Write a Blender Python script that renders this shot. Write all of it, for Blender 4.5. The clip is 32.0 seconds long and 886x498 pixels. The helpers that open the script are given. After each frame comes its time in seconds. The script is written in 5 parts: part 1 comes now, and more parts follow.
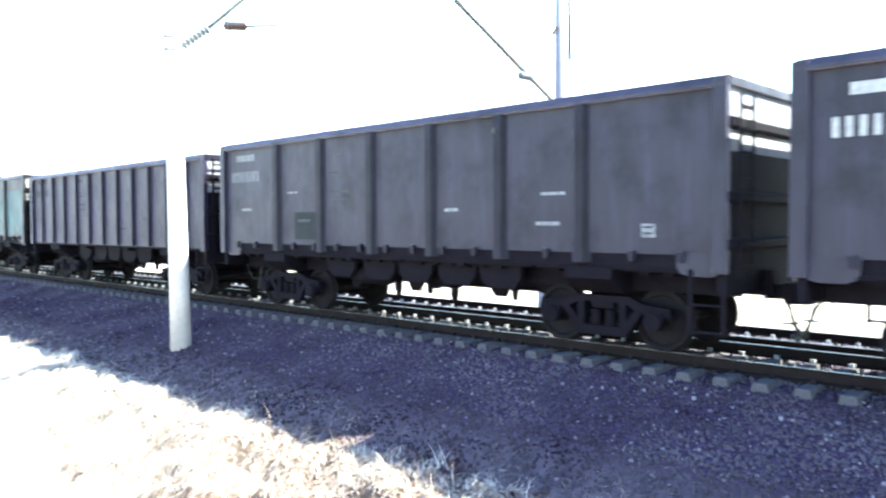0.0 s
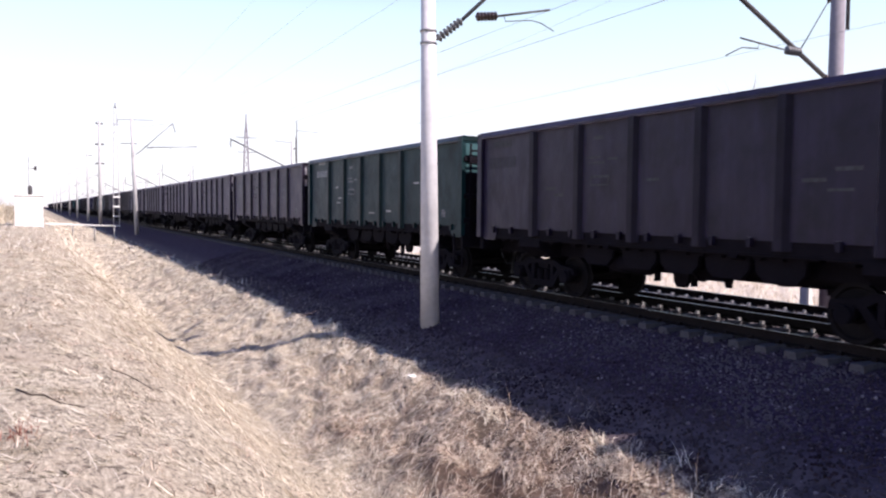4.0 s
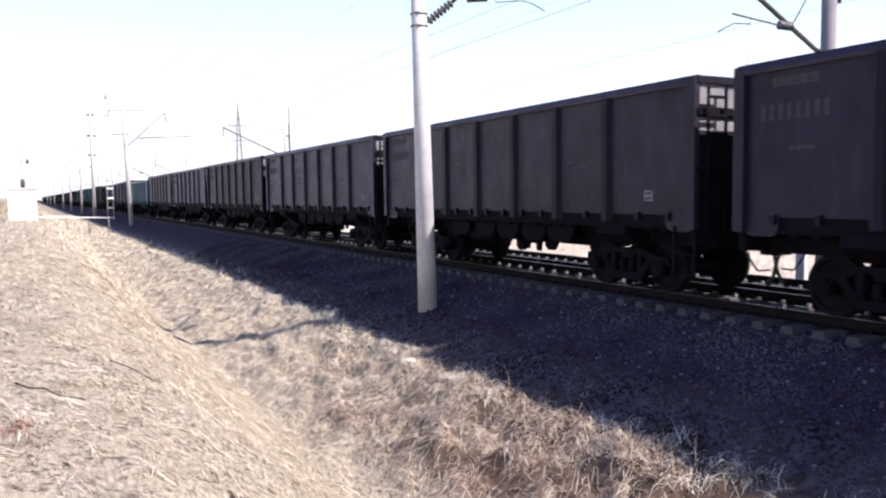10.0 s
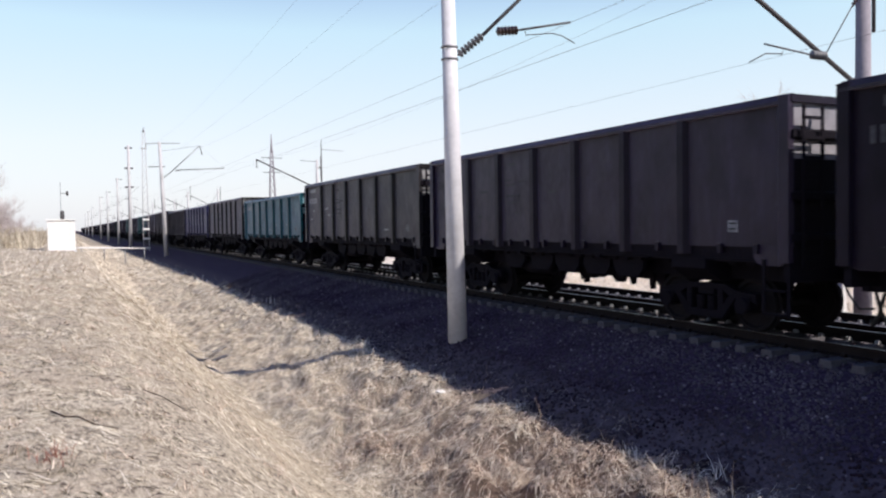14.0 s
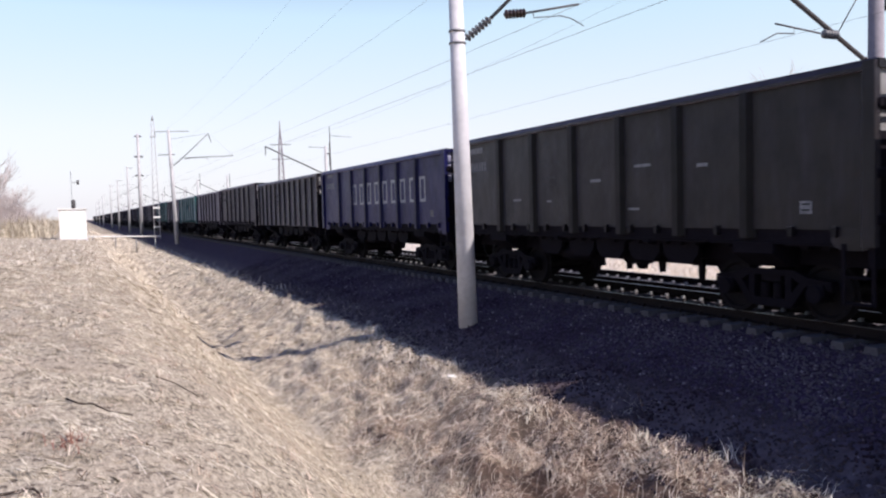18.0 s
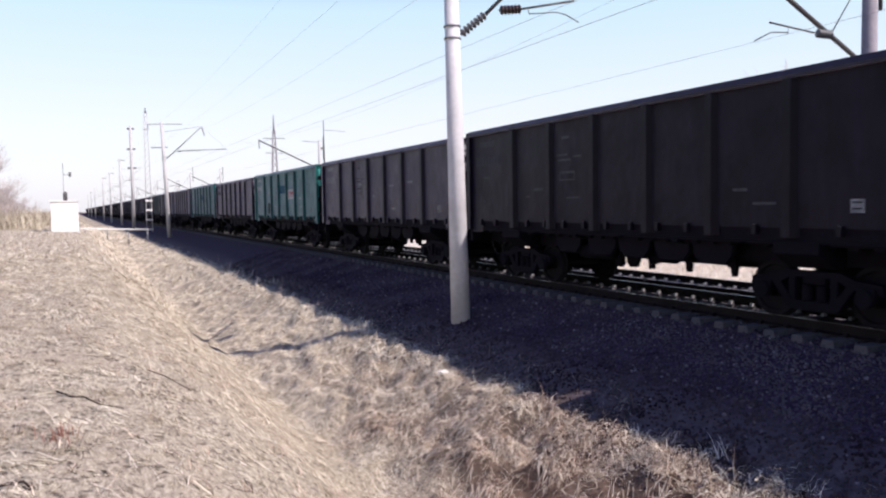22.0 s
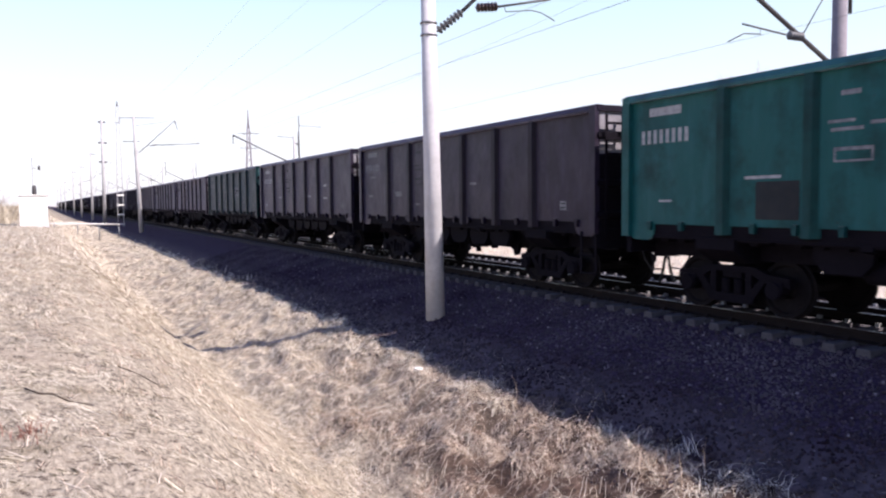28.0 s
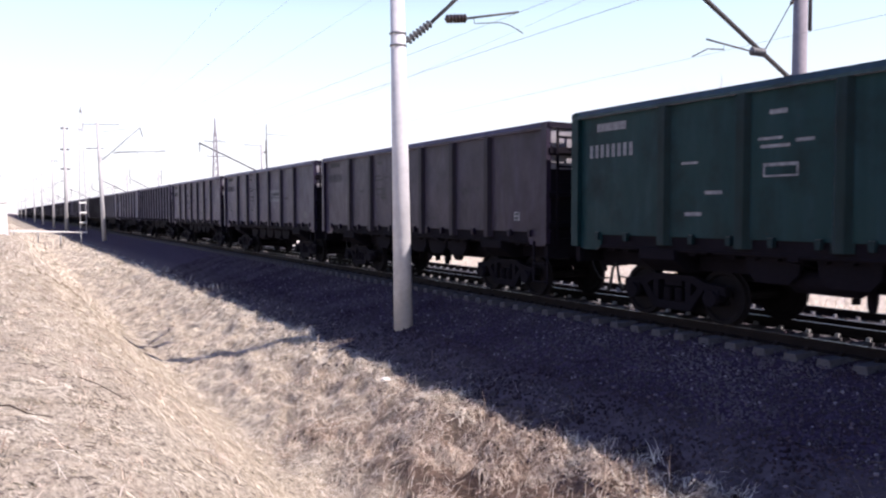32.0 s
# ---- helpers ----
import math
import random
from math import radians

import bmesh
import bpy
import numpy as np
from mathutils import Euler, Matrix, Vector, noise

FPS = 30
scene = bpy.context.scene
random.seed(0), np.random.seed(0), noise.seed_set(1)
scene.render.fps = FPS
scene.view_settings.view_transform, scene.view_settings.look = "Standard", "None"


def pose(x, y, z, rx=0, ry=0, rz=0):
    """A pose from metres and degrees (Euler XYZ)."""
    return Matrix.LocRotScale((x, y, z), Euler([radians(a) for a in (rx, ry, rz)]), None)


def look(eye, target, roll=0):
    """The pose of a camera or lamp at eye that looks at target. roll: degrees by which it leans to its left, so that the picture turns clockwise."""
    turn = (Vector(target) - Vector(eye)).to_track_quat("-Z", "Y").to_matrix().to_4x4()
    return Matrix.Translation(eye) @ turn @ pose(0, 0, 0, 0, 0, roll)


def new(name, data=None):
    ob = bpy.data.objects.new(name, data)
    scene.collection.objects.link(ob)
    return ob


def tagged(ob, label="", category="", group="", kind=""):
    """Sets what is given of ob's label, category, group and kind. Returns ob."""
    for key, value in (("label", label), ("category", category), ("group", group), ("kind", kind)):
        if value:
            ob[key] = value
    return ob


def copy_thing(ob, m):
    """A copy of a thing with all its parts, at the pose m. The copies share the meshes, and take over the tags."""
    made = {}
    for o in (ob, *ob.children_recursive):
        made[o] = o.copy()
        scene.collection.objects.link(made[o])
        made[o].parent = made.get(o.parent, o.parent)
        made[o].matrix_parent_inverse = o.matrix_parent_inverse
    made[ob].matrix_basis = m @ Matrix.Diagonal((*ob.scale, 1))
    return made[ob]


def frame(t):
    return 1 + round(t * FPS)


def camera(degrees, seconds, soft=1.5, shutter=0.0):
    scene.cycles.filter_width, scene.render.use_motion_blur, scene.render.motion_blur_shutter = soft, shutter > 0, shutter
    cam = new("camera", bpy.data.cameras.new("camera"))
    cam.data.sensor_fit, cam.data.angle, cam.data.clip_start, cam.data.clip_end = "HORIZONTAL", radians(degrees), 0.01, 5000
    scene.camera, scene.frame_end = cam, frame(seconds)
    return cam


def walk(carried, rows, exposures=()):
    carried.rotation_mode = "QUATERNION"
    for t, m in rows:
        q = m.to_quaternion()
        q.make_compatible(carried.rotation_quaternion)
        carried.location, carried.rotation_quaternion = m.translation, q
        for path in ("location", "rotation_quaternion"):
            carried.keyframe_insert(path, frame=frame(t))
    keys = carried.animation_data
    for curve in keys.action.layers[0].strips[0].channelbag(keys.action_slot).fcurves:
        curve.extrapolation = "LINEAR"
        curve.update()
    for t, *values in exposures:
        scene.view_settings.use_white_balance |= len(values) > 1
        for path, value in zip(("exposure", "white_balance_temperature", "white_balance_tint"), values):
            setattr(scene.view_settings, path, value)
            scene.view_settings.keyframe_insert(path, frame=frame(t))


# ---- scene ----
# ---- camera and walk ----
cam = camera(59.8, 32.0, soft=2.2, shutter=0.12)
EYE = (0.0, 0.0, 2.05)
TURNS = [
    (0.0, -45.76, -1.87, 0.23),
    (0.1, -42.50, -1.65, 0.47),
    (0.2, -39.43, -2.03, 0.70),
    (0.3, -36.91, -2.02, 0.94),
    (0.4, -34.57, -2.06, 1.17),
    (0.5, -32.84, -2.06, 1.34),
    (0.6, -31.45, -1.74, 1.44),
    (0.7, -30.46, -1.67, 1.54),
    (0.8, -29.98, -1.47, 1.59),
    (1.0, -28.96, -1.31, 1.70),
    (1.5, -28.32, -2.24, 1.23),
    (2.0, -27.97, -3.90, 0.74),
    (2.5, -27.66, -3.82, 0.39),
    (3.0, -27.80, -3.34, -0.08),
    (3.5, -27.85, -3.03, -0.47),
    (5.5, -27.68, -2.87, -0.49),
    (6.0, -28.17, -2.84, -0.24),
    (6.5, -28.55, -3.23, 0.14),
    (7.0, -28.59, -3.42, 0.25),
    (7.5, -29.29, -3.52, 0.30),
    (8.0, -29.93, -4.35, 0.52),
    (8.5, -29.76, -4.47, 0.57),
    (9.0, -29.78, -4.38, 0.91),
    (9.5, -29.18, -3.72, 0.91),
    (10.0, -28.15, -4.15, 0.86),
    (10.5, -26.82, -4.20, 1.12),
    (11.0, -26.17, -3.54, 0.84),
    (11.5, -26.03, -2.55, 0.19),
    (12.0, -25.91, -2.33, 0.40),
    (12.5, -25.54, -2.08, 0.37),
    (13.0, -25.66, -1.87, 0.68),
    (13.5, -25.76, -1.81, 0.79),
    (14.0, -25.90, -1.83, 0.90),
    (14.5, -25.67, -1.89, 0.78),
    (16.5, -25.32, -2.34, 1.11),
    (17.0, -25.58, -2.56, 1.08),
    (17.5, -25.64, -2.53, 1.32),
    (18.0, -25.21, -2.92, 1.49),
    (18.5, -25.06, -2.76, 1.46),
    (19.0, -25.00, -2.52, 0.96),
    (19.5, -24.35, -1.98, 1.05),
    (20.0, -24.65, -1.99, 0.81),
    (20.5, -25.13, -1.94, 1.19),
    (21.0, -25.11, -2.54, 1.13),
    (21.5, -25.19, -3.19, 0.96),
    (22.0, -25.69, -3.26, 0.97),
    (22.5, -26.19, -3.58, 0.62),
    (23.0, -25.70, -3.52, 0.59),
    (23.5, -25.87, -3.64, 0.55),
    (24.0, -24.89, -3.86, 0.81),
    (24.5, -25.84, -3.76, 0.70),
    (25.0, -25.52, -3.54, 0.99),
    (25.5, -27.04, -3.68, 0.75),
    (27.5, -28.23, -3.26, 0.50),
    (28.0, -27.51, -3.51, 0.54),
    (28.5, -27.03, -3.04, 0.41),
    (29.0, -26.90, -2.19, -0.04),
    (29.5, -27.36, -2.01, 0.08),
    (30.0, -27.50, -2.19, 0.59),
    (30.5, -27.90, -2.66, 0.39),
    (31.0, -28.17, -2.79, -0.05),
    (31.5, -29.09, -2.56, 0.24),
    (32.0, -29.85, -2.78, 0.15),
]
EXPOSURES = [(0.0, 2.92, 6000, -9), (0.3, 2.58, 6000, -8), (0.6, 1.35, 6000, 0), (0.8, 0.55, 6150, 4), (1.0, 0.25, 6300, 5), (1.5, 0.25, 6400, 7), (2.0, 0.43, 6750, 10), (3.0, 0.63, 6420, 19),
             (6.0, 0.56, 6380, 18), (8.0, 0.72, 6350, 17), (10.0, 0.72, 6350, 14), (11.0, 0.5, 6350, 14), (13.0, 0.28, 6330, 11), (17.0, 0.28, 6300, 13), (18.5, 0.32, 6310, 16), (20.0, 0.21, 6330, 16), (21.5, 0.32, 6330, 16), (24.0, 0.42, 6350, 16),
             (28.0, 0.57, 6330, 18), (30.0, 0.45, 6280, 16), (31.0, 0.51, 6330, 18), (32.0, 0.62, 6350, 19)]
walk(cam, [(t, pose(*EYE, 90 + p, r, y)) for t, y, p, r in TURNS], EXPOSURES)

# ---- world and sun ----
SUN_TO = Vector((1.0, -1.52, 1.58)).normalized()
elev = math.asin(SUN_TO.z)
azim = math.atan2(SUN_TO.x, SUN_TO.y)
world = bpy.data.worlds.new("sky")
scene.world = world
world.use_nodes = True
nt = world.node_tree
sky = nt.nodes.new("ShaderNodeTexSky")
sky.sky_type, sky.sun_disc = "NISHITA", False
sky.sun_elevation, sky.sun_rotation = elev, azim
sky.air_density, sky.dust_density, sky.ozone_density, sky.altitude = 1.0, 1.5, 1.0, 0
# haze that whitens the sky towards the horizon, all round
way = nt.nodes.new("ShaderNodeTexCoord")
split = nt.nodes.new("ShaderNodeSeparateXYZ")
nt.links.new(way.outputs["Generated"], split.inputs[0])
haze = nt.nodes.new("ShaderNodeValToRGB")
stops = haze.color_ramp.elements
while len(stops) < 6:
    stops.new(0.5)
for e, (p, c) in zip(stops, ((0.0, (0.955, 0.945, 0.965)), (0.1, (0.905, 0.94, 0.975)), (0.24, (0.67, 0.88, 0.97)), (0.34, (0.27, 0.42, 0.77)), (0.5, (0.12, 0.2, 0.55)), (1.0, (0.055, 0.105, 0.36)))):
    e.position, e.color = p, (*c, 1)
nt.links.new(split.outputs["Z"], haze.inputs[0])
scaled = nt.nodes.new("ShaderNodeMix")
scaled.data_type, scaled.blend_type = "RGBA", "MULTIPLY"
scaled.inputs[0].default_value = 1.0
scaled.inputs[7].default_value = (0.13, 0.13, 0.13, 1)
nt.links.new(sky.outputs[0], scaled.inputs[6])
veil = nt.nodes.new("ShaderNodeMix")
veil.data_type = "RGBA"
veil.inputs[0].default_value = 0.75
nt.links.new(scaled.outputs[2], veil.inputs[6])
nt.links.new(haze.outputs[0], veil.inputs[7])
nt.links.new(veil.outputs[2], nt.nodes["Background"].inputs[0])
nt.nodes["Background"].inputs[1].default_value = 0.9
sun = new("sun", bpy.data.lights.new("sun", "SUN"))
sun.data.energy, sun.data.angle, sun.data.color = 5.0, radians(0.53), (1.0, 0.915, 0.83)
sun.matrix_world = look(SUN_TO * 100, (0, 0, 0))


# ---- materials ----
def mat(name, base, rough=0.7, metal=0.0):
    m = bpy.data.materials.new(name)
    m.use_nodes = True
    b = m.node_tree.nodes["Principled BSDF"]
    b.inputs["Base Color"].default_value = (*base, 1)
    b.inputs["Roughness"].default_value = rough
    b.inputs["Metallic"].default_value = metal
    return m


def node(m, kind, **kw):
    n = m.node_tree.nodes.new(kind)
    for k, v in kw.items():
        if k == "op":
            n.operation = v
        elif k == "blend":
            n.data_type, n.blend_type = "RGBA", v
        else:
            n.inputs[k].default_value = v
    return n


def link(m, a, b):
    m.node_tree.links.new(a, b)


def coords(m, scale=(1, 1, 1), world_space=False):
    mp = node(m, "ShaderNodeMapping")
    mp.inputs["Scale"].default_value = scale
    if world_space:
        g = node(m, "ShaderNodeNewGeometry")
        link(m, g.outputs["Position"], mp.inputs["Vector"])
    else:
        t = node(m, "ShaderNodeTexCoord")
        link(m, t.outputs["Object"], mp.inputs["Vector"])
    return mp.outputs[0]


def noise_tex(m, vec, scale, detail=5, rough=0.6):
    n = node(m, "ShaderNodeTexNoise", Scale=scale, Detail=detail, Roughness=rough)
    link(m, vec, n.inputs["Vector"])
    return n.outputs["Fac"]


def ramp(m, fac, stops):
    r = node(m, "ShaderNodeValToRGB")
    el = r.color_ramp.elements
    while len(el) < len(stops):
        el.new(0.5)
    for e, (p, c) in zip(el, stops):
        e.position, e.color = p, (*c, 1)
    link(m, fac, r.inputs[0])
    return r.outputs[0]


def mix(m, fac, a, b, blend="MIX"):
    n = m.node_tree.nodes.new("ShaderNodeMix")
    n.data_type, n.blend_type = "RGBA", blend
    for s, v in ((n.inputs[0], fac), (n.inputs[6], a), (n.inputs[7], b)):
        if isinstance(v, (int, float)):
            s.default_value = v
        elif isinstance(v, tuple):
            s.default_value = (*v, 1)
        else:
            link(m, v, s)
    return n.outputs[2]


def dust(m, weight, tint=(1, 1, 1)):
    """The pale bloom of fine dust."""
    b = m.node_tree.nodes["Principled BSDF"]
    b.inputs["Sheen Weight"].default_value, b.inputs["Sheen Roughness"].default_value = weight, 0.4
    b.inputs["Sheen Tint"].default_value = (*tint, 1)


def base_in(m):
    return m.node_tree.nodes["Principled BSDF"].inputs["Base Color"]


def bump(m, height, strength, dist):
    b = node(m, "ShaderNodeBump", Strength=strength, Distance=dist)
    link(m, height, b.inputs["Height"])
    link(m, b.outputs[0], m.node_tree.nodes["Principled BSDF"].inputs["Normal"])


def painted_steel(name, c, rust=0.35, second=None, shine=0.24, bloom=1.0):
    m = mat(name, c, 0.55)
    v = coords(m)
    streak = noise_tex(m, coords(m, (1, 2.2, 0.25)), 2.2, 6)
    patch = noise_tex(m, v, 1.1, 6, 0.65)
    fine = noise_tex(m, v, 30, 3)
    dusty = tuple(x * 1.15 + y * bloom for x, y in zip(c, (0.0072, 0.0058, 0.0135)))
    dirt = tuple(x * 0.4 + 0.0015 for x in c)
    if second:
        old = ramp(m, noise_tex(m, coords(m, (1, 0.35, 1.0)), 1.1, 7, 0.68), [(0.44, (0, 0, 0)), (0.6, (1, 1, 1))])
        c = mix(m, old, c, second)
    col = mix(m, ramp(m, streak, [(0.46, (0, 0, 0)), (0.72, (1, 1, 1))]), c, dusty)
    col = mix(m, ramp(m, patch, [(0.48, (0, 0, 0)), (0.66, (0.85, 0.85, 0.85))]), col, dirt)
    spots = ramp(m, noise_tex(m, v, 6, 8, 0.75), [(0.66 - 0.06 * rust, (0, 0, 0)), (0.74, (1, 1, 1))])
    col = mix(m, spots, col, (0.03, 0.016, 0.012))
    link(m, col, base_in(m))
    m.node_tree.nodes["Principled BSDF"].inputs["Specular IOR Level"].default_value = shine
    link(m, ramp(m, patch, [(0.3, (0.36,) * 3), (0.7, (0.55,) * 3)]), m.node_tree.nodes["Principled BSDF"].inputs["Roughness"])
    dents = node(m, "ShaderNodeMath", op="MULTIPLY_ADD")
    link(m, noise_tex(m, v, 1.6, 2, 0.5), dents.inputs[0])
    dents.inputs[1].default_value = 9.0
    link(m, fine, dents.inputs[2])
    bump(m, dents.outputs[0], 0.5, 0.006)
    dust(m, shine * 1.3, (0.89, 0.8, 1.0))
    return m


def rough_stuff(name, c1, c2, scale, rough=0.9, strength=0.4, dist=0.01, metal=0.0):
    m = mat(name, c1, rough, metal)
    m.node_tree.nodes["Principled BSDF"].inputs["Specular IOR Level"].default_value = 0.08 if rough > 0.55 else 0.4
    v = coords(m)
    a = noise_tex(m, v, scale, 6, 0.65)
    b = noise_tex(m, v, scale * 0.13, 4)
    col = mix(m, ramp(m, a, [(0.3, (0, 0, 0)), (0.7, (1, 1, 1))]), c1, c2)
    col = mix(m, ramp(m, b, [(0.4, (0, 0, 0)), (0.7, (0.6,) * 3)]), col, tuple(x * 0.6 for x in c1))
    link(m, col, base_in(m))
    bump(m, a, strength, dist)
    return m


def island_stuff(name, stops, rough=0.85, weathered=None):
    m = mat(name, stops[0][1], rough)
    m.node_tree.nodes["Principled BSDF"].inputs["Specular IOR Level"].default_value = 0.1
    g = node(m, "ShaderNodeNewGeometry")
    col = ramp(m, g.outputs["Random Per Island"], stops)
    big = noise_tex(m, coords(m, world_space=True), 0.6, 4)
    col = mix(m, ramp(m, big, [(0.35, (0, 0, 0)), (0.7, (0.5,) * 3)]), col, tuple(x * 0.7 for x in stops[-1][1]))
    if weathered:
        col = mix(m, ramp(m, noise_tex(m, coords(m, (1.0, 0.6, 1.0), world_space=True), 1.7, 6, 0.7), [(0.44, (0, 0, 0)), (0.64, (0.75,) * 3)]), col, weathered)
    link(m, col, base_in(m))
    return m


PAINT = {
    "grey": painted_steel("grey_wagon_paint", (0.022, 0.0195, 0.034)),
    "dark_grey": painted_steel("dark_grey_wagon_paint", (0.0105, 0.0062, 0.024)),
    "plum": painted_steel("plum_grey_wagon_paint", (0.0135, 0.0072, 0.0215)),
    "brown": painted_steel("brown_black_wagon_paint", (0.0068, 0.0038, 0.0105), 0.5, shine=0.12, bloom=0.4),
    "olive": painted_steel("olive_grey_wagon_paint", (0.012, 0.0098, 0.0108), 0.9),
    "teal": painted_steel("teal_wagon_paint", (0.004, 0.078, 0.078), shine=0.17, bloom=0.8),
    "blue_teal": painted_steel("blue_teal_wagon_paint", (0.005, 0.085, 0.108), 0.2),
    "bright_teal": painted_steel("bright_teal_wagon_paint", (0.0035, 0.1, 0.092), 0.1, bloom=0.6),
    "dark_teal": painted_steel("dark_teal_wagon_paint", (0.003, 0.0245, 0.028), shine=0.13, bloom=0.6),
    "dirty_teal": painted_steel("dirty_teal_wagon_paint", (0.017, 0.013, 0.0145), 0.6, (0.009, 0.022, 0.022)),
    "blue": painted_steel("blue_wagon_paint", (0.0035, 0.0045, 0.06), 0.2, shine=0.18, bloom=0.35),
}
PAINT_BASE = {k: tuple(m.node_tree.nodes["Principled BSDF"].inputs["Base Color"].default_value)[:3] for k, m in PAINT.items()}
# the pressed ribs take a darker copy of each wagon paint, top chords a paler one
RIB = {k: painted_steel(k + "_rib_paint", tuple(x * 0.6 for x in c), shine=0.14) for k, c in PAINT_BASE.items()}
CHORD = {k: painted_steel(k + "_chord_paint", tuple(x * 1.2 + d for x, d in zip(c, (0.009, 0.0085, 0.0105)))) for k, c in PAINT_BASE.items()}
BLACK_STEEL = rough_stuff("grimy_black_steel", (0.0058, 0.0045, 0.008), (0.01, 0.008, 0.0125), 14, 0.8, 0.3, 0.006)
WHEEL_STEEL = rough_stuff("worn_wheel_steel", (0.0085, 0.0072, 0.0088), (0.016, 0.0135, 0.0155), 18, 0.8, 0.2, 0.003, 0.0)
RAIL_STEEL = rough_stuff("rail_steel", (0.0115, 0.0085, 0.0088), (0.02, 0.0145, 0.0135), 25, 0.75, 0.2, 0.002)
SUNLIT_CLIP = rough_stuff("sunlit_clip_steel", (0.45, 0.43, 0.43), (0.2, 0.19, 0.19), 22, 0.6, 0.2, 0.002)
RAIL_TOP = mat("worn_rail_head", (0.16, 0.155, 0.155), 0.45, 0.9)
CONCRETE = rough_stuff("mast_concrete", (0.66, 0.645, 0.665), (0.56, 0.545, 0.565), 9, 0.85, 0.25, 0.004)
FAR_CONCRETE = rough_stuff("pale_far_concrete", (0.52, 0.505, 0.515), (0.4, 0.39, 0.4), 9, 0.85, 0.25, 0.004)
GREY_CONCRETE = rough_stuff("dull_grey_concrete", (0.31, 0.285, 0.315), (0.24, 0.22, 0.245), 9, 0.85, 0.25, 0.004)
SLEEPER = rough_stuff("sleeper_concrete", (0.115, 0.107, 0.115), (0.07, 0.064, 0.07), 16, 0.9, 0.35, 0.005)
GALV = rough_stuff("galvanised_steel", (0.3, 0.3, 0.31), (0.2, 0.2, 0.21), 12, 0.5, 0.1, 0.002, 0.6)
DARK_GALV = rough_stuff("weathered_steel_tube", (0.12, 0.115, 0.12), (0.07, 0.065, 0.065), 12, 0.6, 0.1, 0.002, 0.3)
PORCELAIN = rough_stuff("brown_porcelain", (0.075, 0.05, 0.045), (0.05, 0.035, 0.03), 5, 0.25, 0.02, 0.001)
GREY_PORCELAIN = rough_stuff("grey_porcelain", (0.2, 0.2, 0.21), (0.15, 0.15, 0.16), 5, 0.3, 0.02, 0.001)
COPPER = rough_stuff("weathered_wire", (0.34, 0.33, 0.33), (0.24, 0.24, 0.24), 3, 0.6, 0.0, 0.001, 0.5)
WHITE_PAINT = rough_stuff("white_paint", (0.8, 0.79, 0.77), (0.68, 0.66, 0.63), 4, 0.6, 0.05, 0.002)
MARK_WHITE = rough_stuff("stencil_white", (0.5, 0.5, 0.51), (0.24, 0.24, 0.25), 9, 0.7, 0.0, 0.001)
MARK_FAINT = rough_stuff("faded_stencil", (0.085, 0.085, 0.095), (0.035, 0.035, 0.04), 9, 0.7, 0.0, 0.001)
MARK_MID = rough_stuff("worn_stencil", (0.3, 0.3, 0.32), (0.1, 0.1, 0.115), 9, 0.7, 0.0, 0.001)
MARK_RED = rough_stuff("sign_red", (0.4, 0.06, 0.05), (0.3, 0.05, 0.05), 9, 0.6, 0.0, 0.001)
MARK_BLUE = rough_stuff("faded_blue_paint", (0.005, 0.055, 0.125), (0.004, 0.08, 0.1), 3, 0.6, 0.0, 0.001)
PATCH_DARK = rough_stuff("dark_repaint", (0.03, 0.035, 0.04), (0.045, 0.045, 0.045), 6, 0.7, 0.0, 0.001)
RUBBER = mat("hose_rubber", (0.02, 0.02, 0.02), 0.6)
# twig colour lightened: distance haze is painted into it
BARK = rough_stuff("bare_twigs", (0.52, 0.45, 0.43), (0.64, 0.57, 0.55), 20, 0.9, 0.2, 0.003)
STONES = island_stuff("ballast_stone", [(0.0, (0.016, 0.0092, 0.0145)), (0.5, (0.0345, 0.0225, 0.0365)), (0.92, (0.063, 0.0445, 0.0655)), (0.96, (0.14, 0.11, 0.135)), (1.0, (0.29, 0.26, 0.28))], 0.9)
# a darker copy of the stone colours for the ballast foot
DARK_STONES = island_stuff("dark_foot_stone", [(0.0, (0.01, 0.006, 0.009)), (0.5, (0.025, 0.0145, 0.0235)), (0.93, (0.045, 0.029, 0.042)), (0.97, (0.11, 0.085, 0.105)), (1.0, (0.24, 0.21, 0.23))], 0.9)
STRAW = island_stuff("dry_straw", [(0.0, (0.08, 0.06, 0.046)), (0.22, (0.25, 0.2, 0.148)), (0.5, (0.575, 0.495, 0.375)), (1.0, (0.845, 0.765, 0.61))], 0.8, (0.235, 0.188, 0.13))
SLOPE_STRAW = island_stuff("slope_straw", [(0.0, (0.12, 0.09, 0.07)), (0.22, (0.42, 0.345, 0.255)), (0.5, (0.78, 0.675, 0.525)), (1.0, (0.95, 0.88, 0.74))], 0.8)
DEBRIS = island_stuff("dark_plant_debris", [(0.0, (0.05, 0.042, 0.028)), (0.6, (0.13, 0.112, 0.075)), (1.0, (0.24, 0.2, 0.14))])
TUFT = island_stuff("brown_tuft", [(0.0, (0.05, 0.03, 0.022)), (0.3, (0.17, 0.107, 0.075)), (0.55, (0.53, 0.385, 0.28)), (1.0, (0.92, 0.78, 0.645))], 0.85)


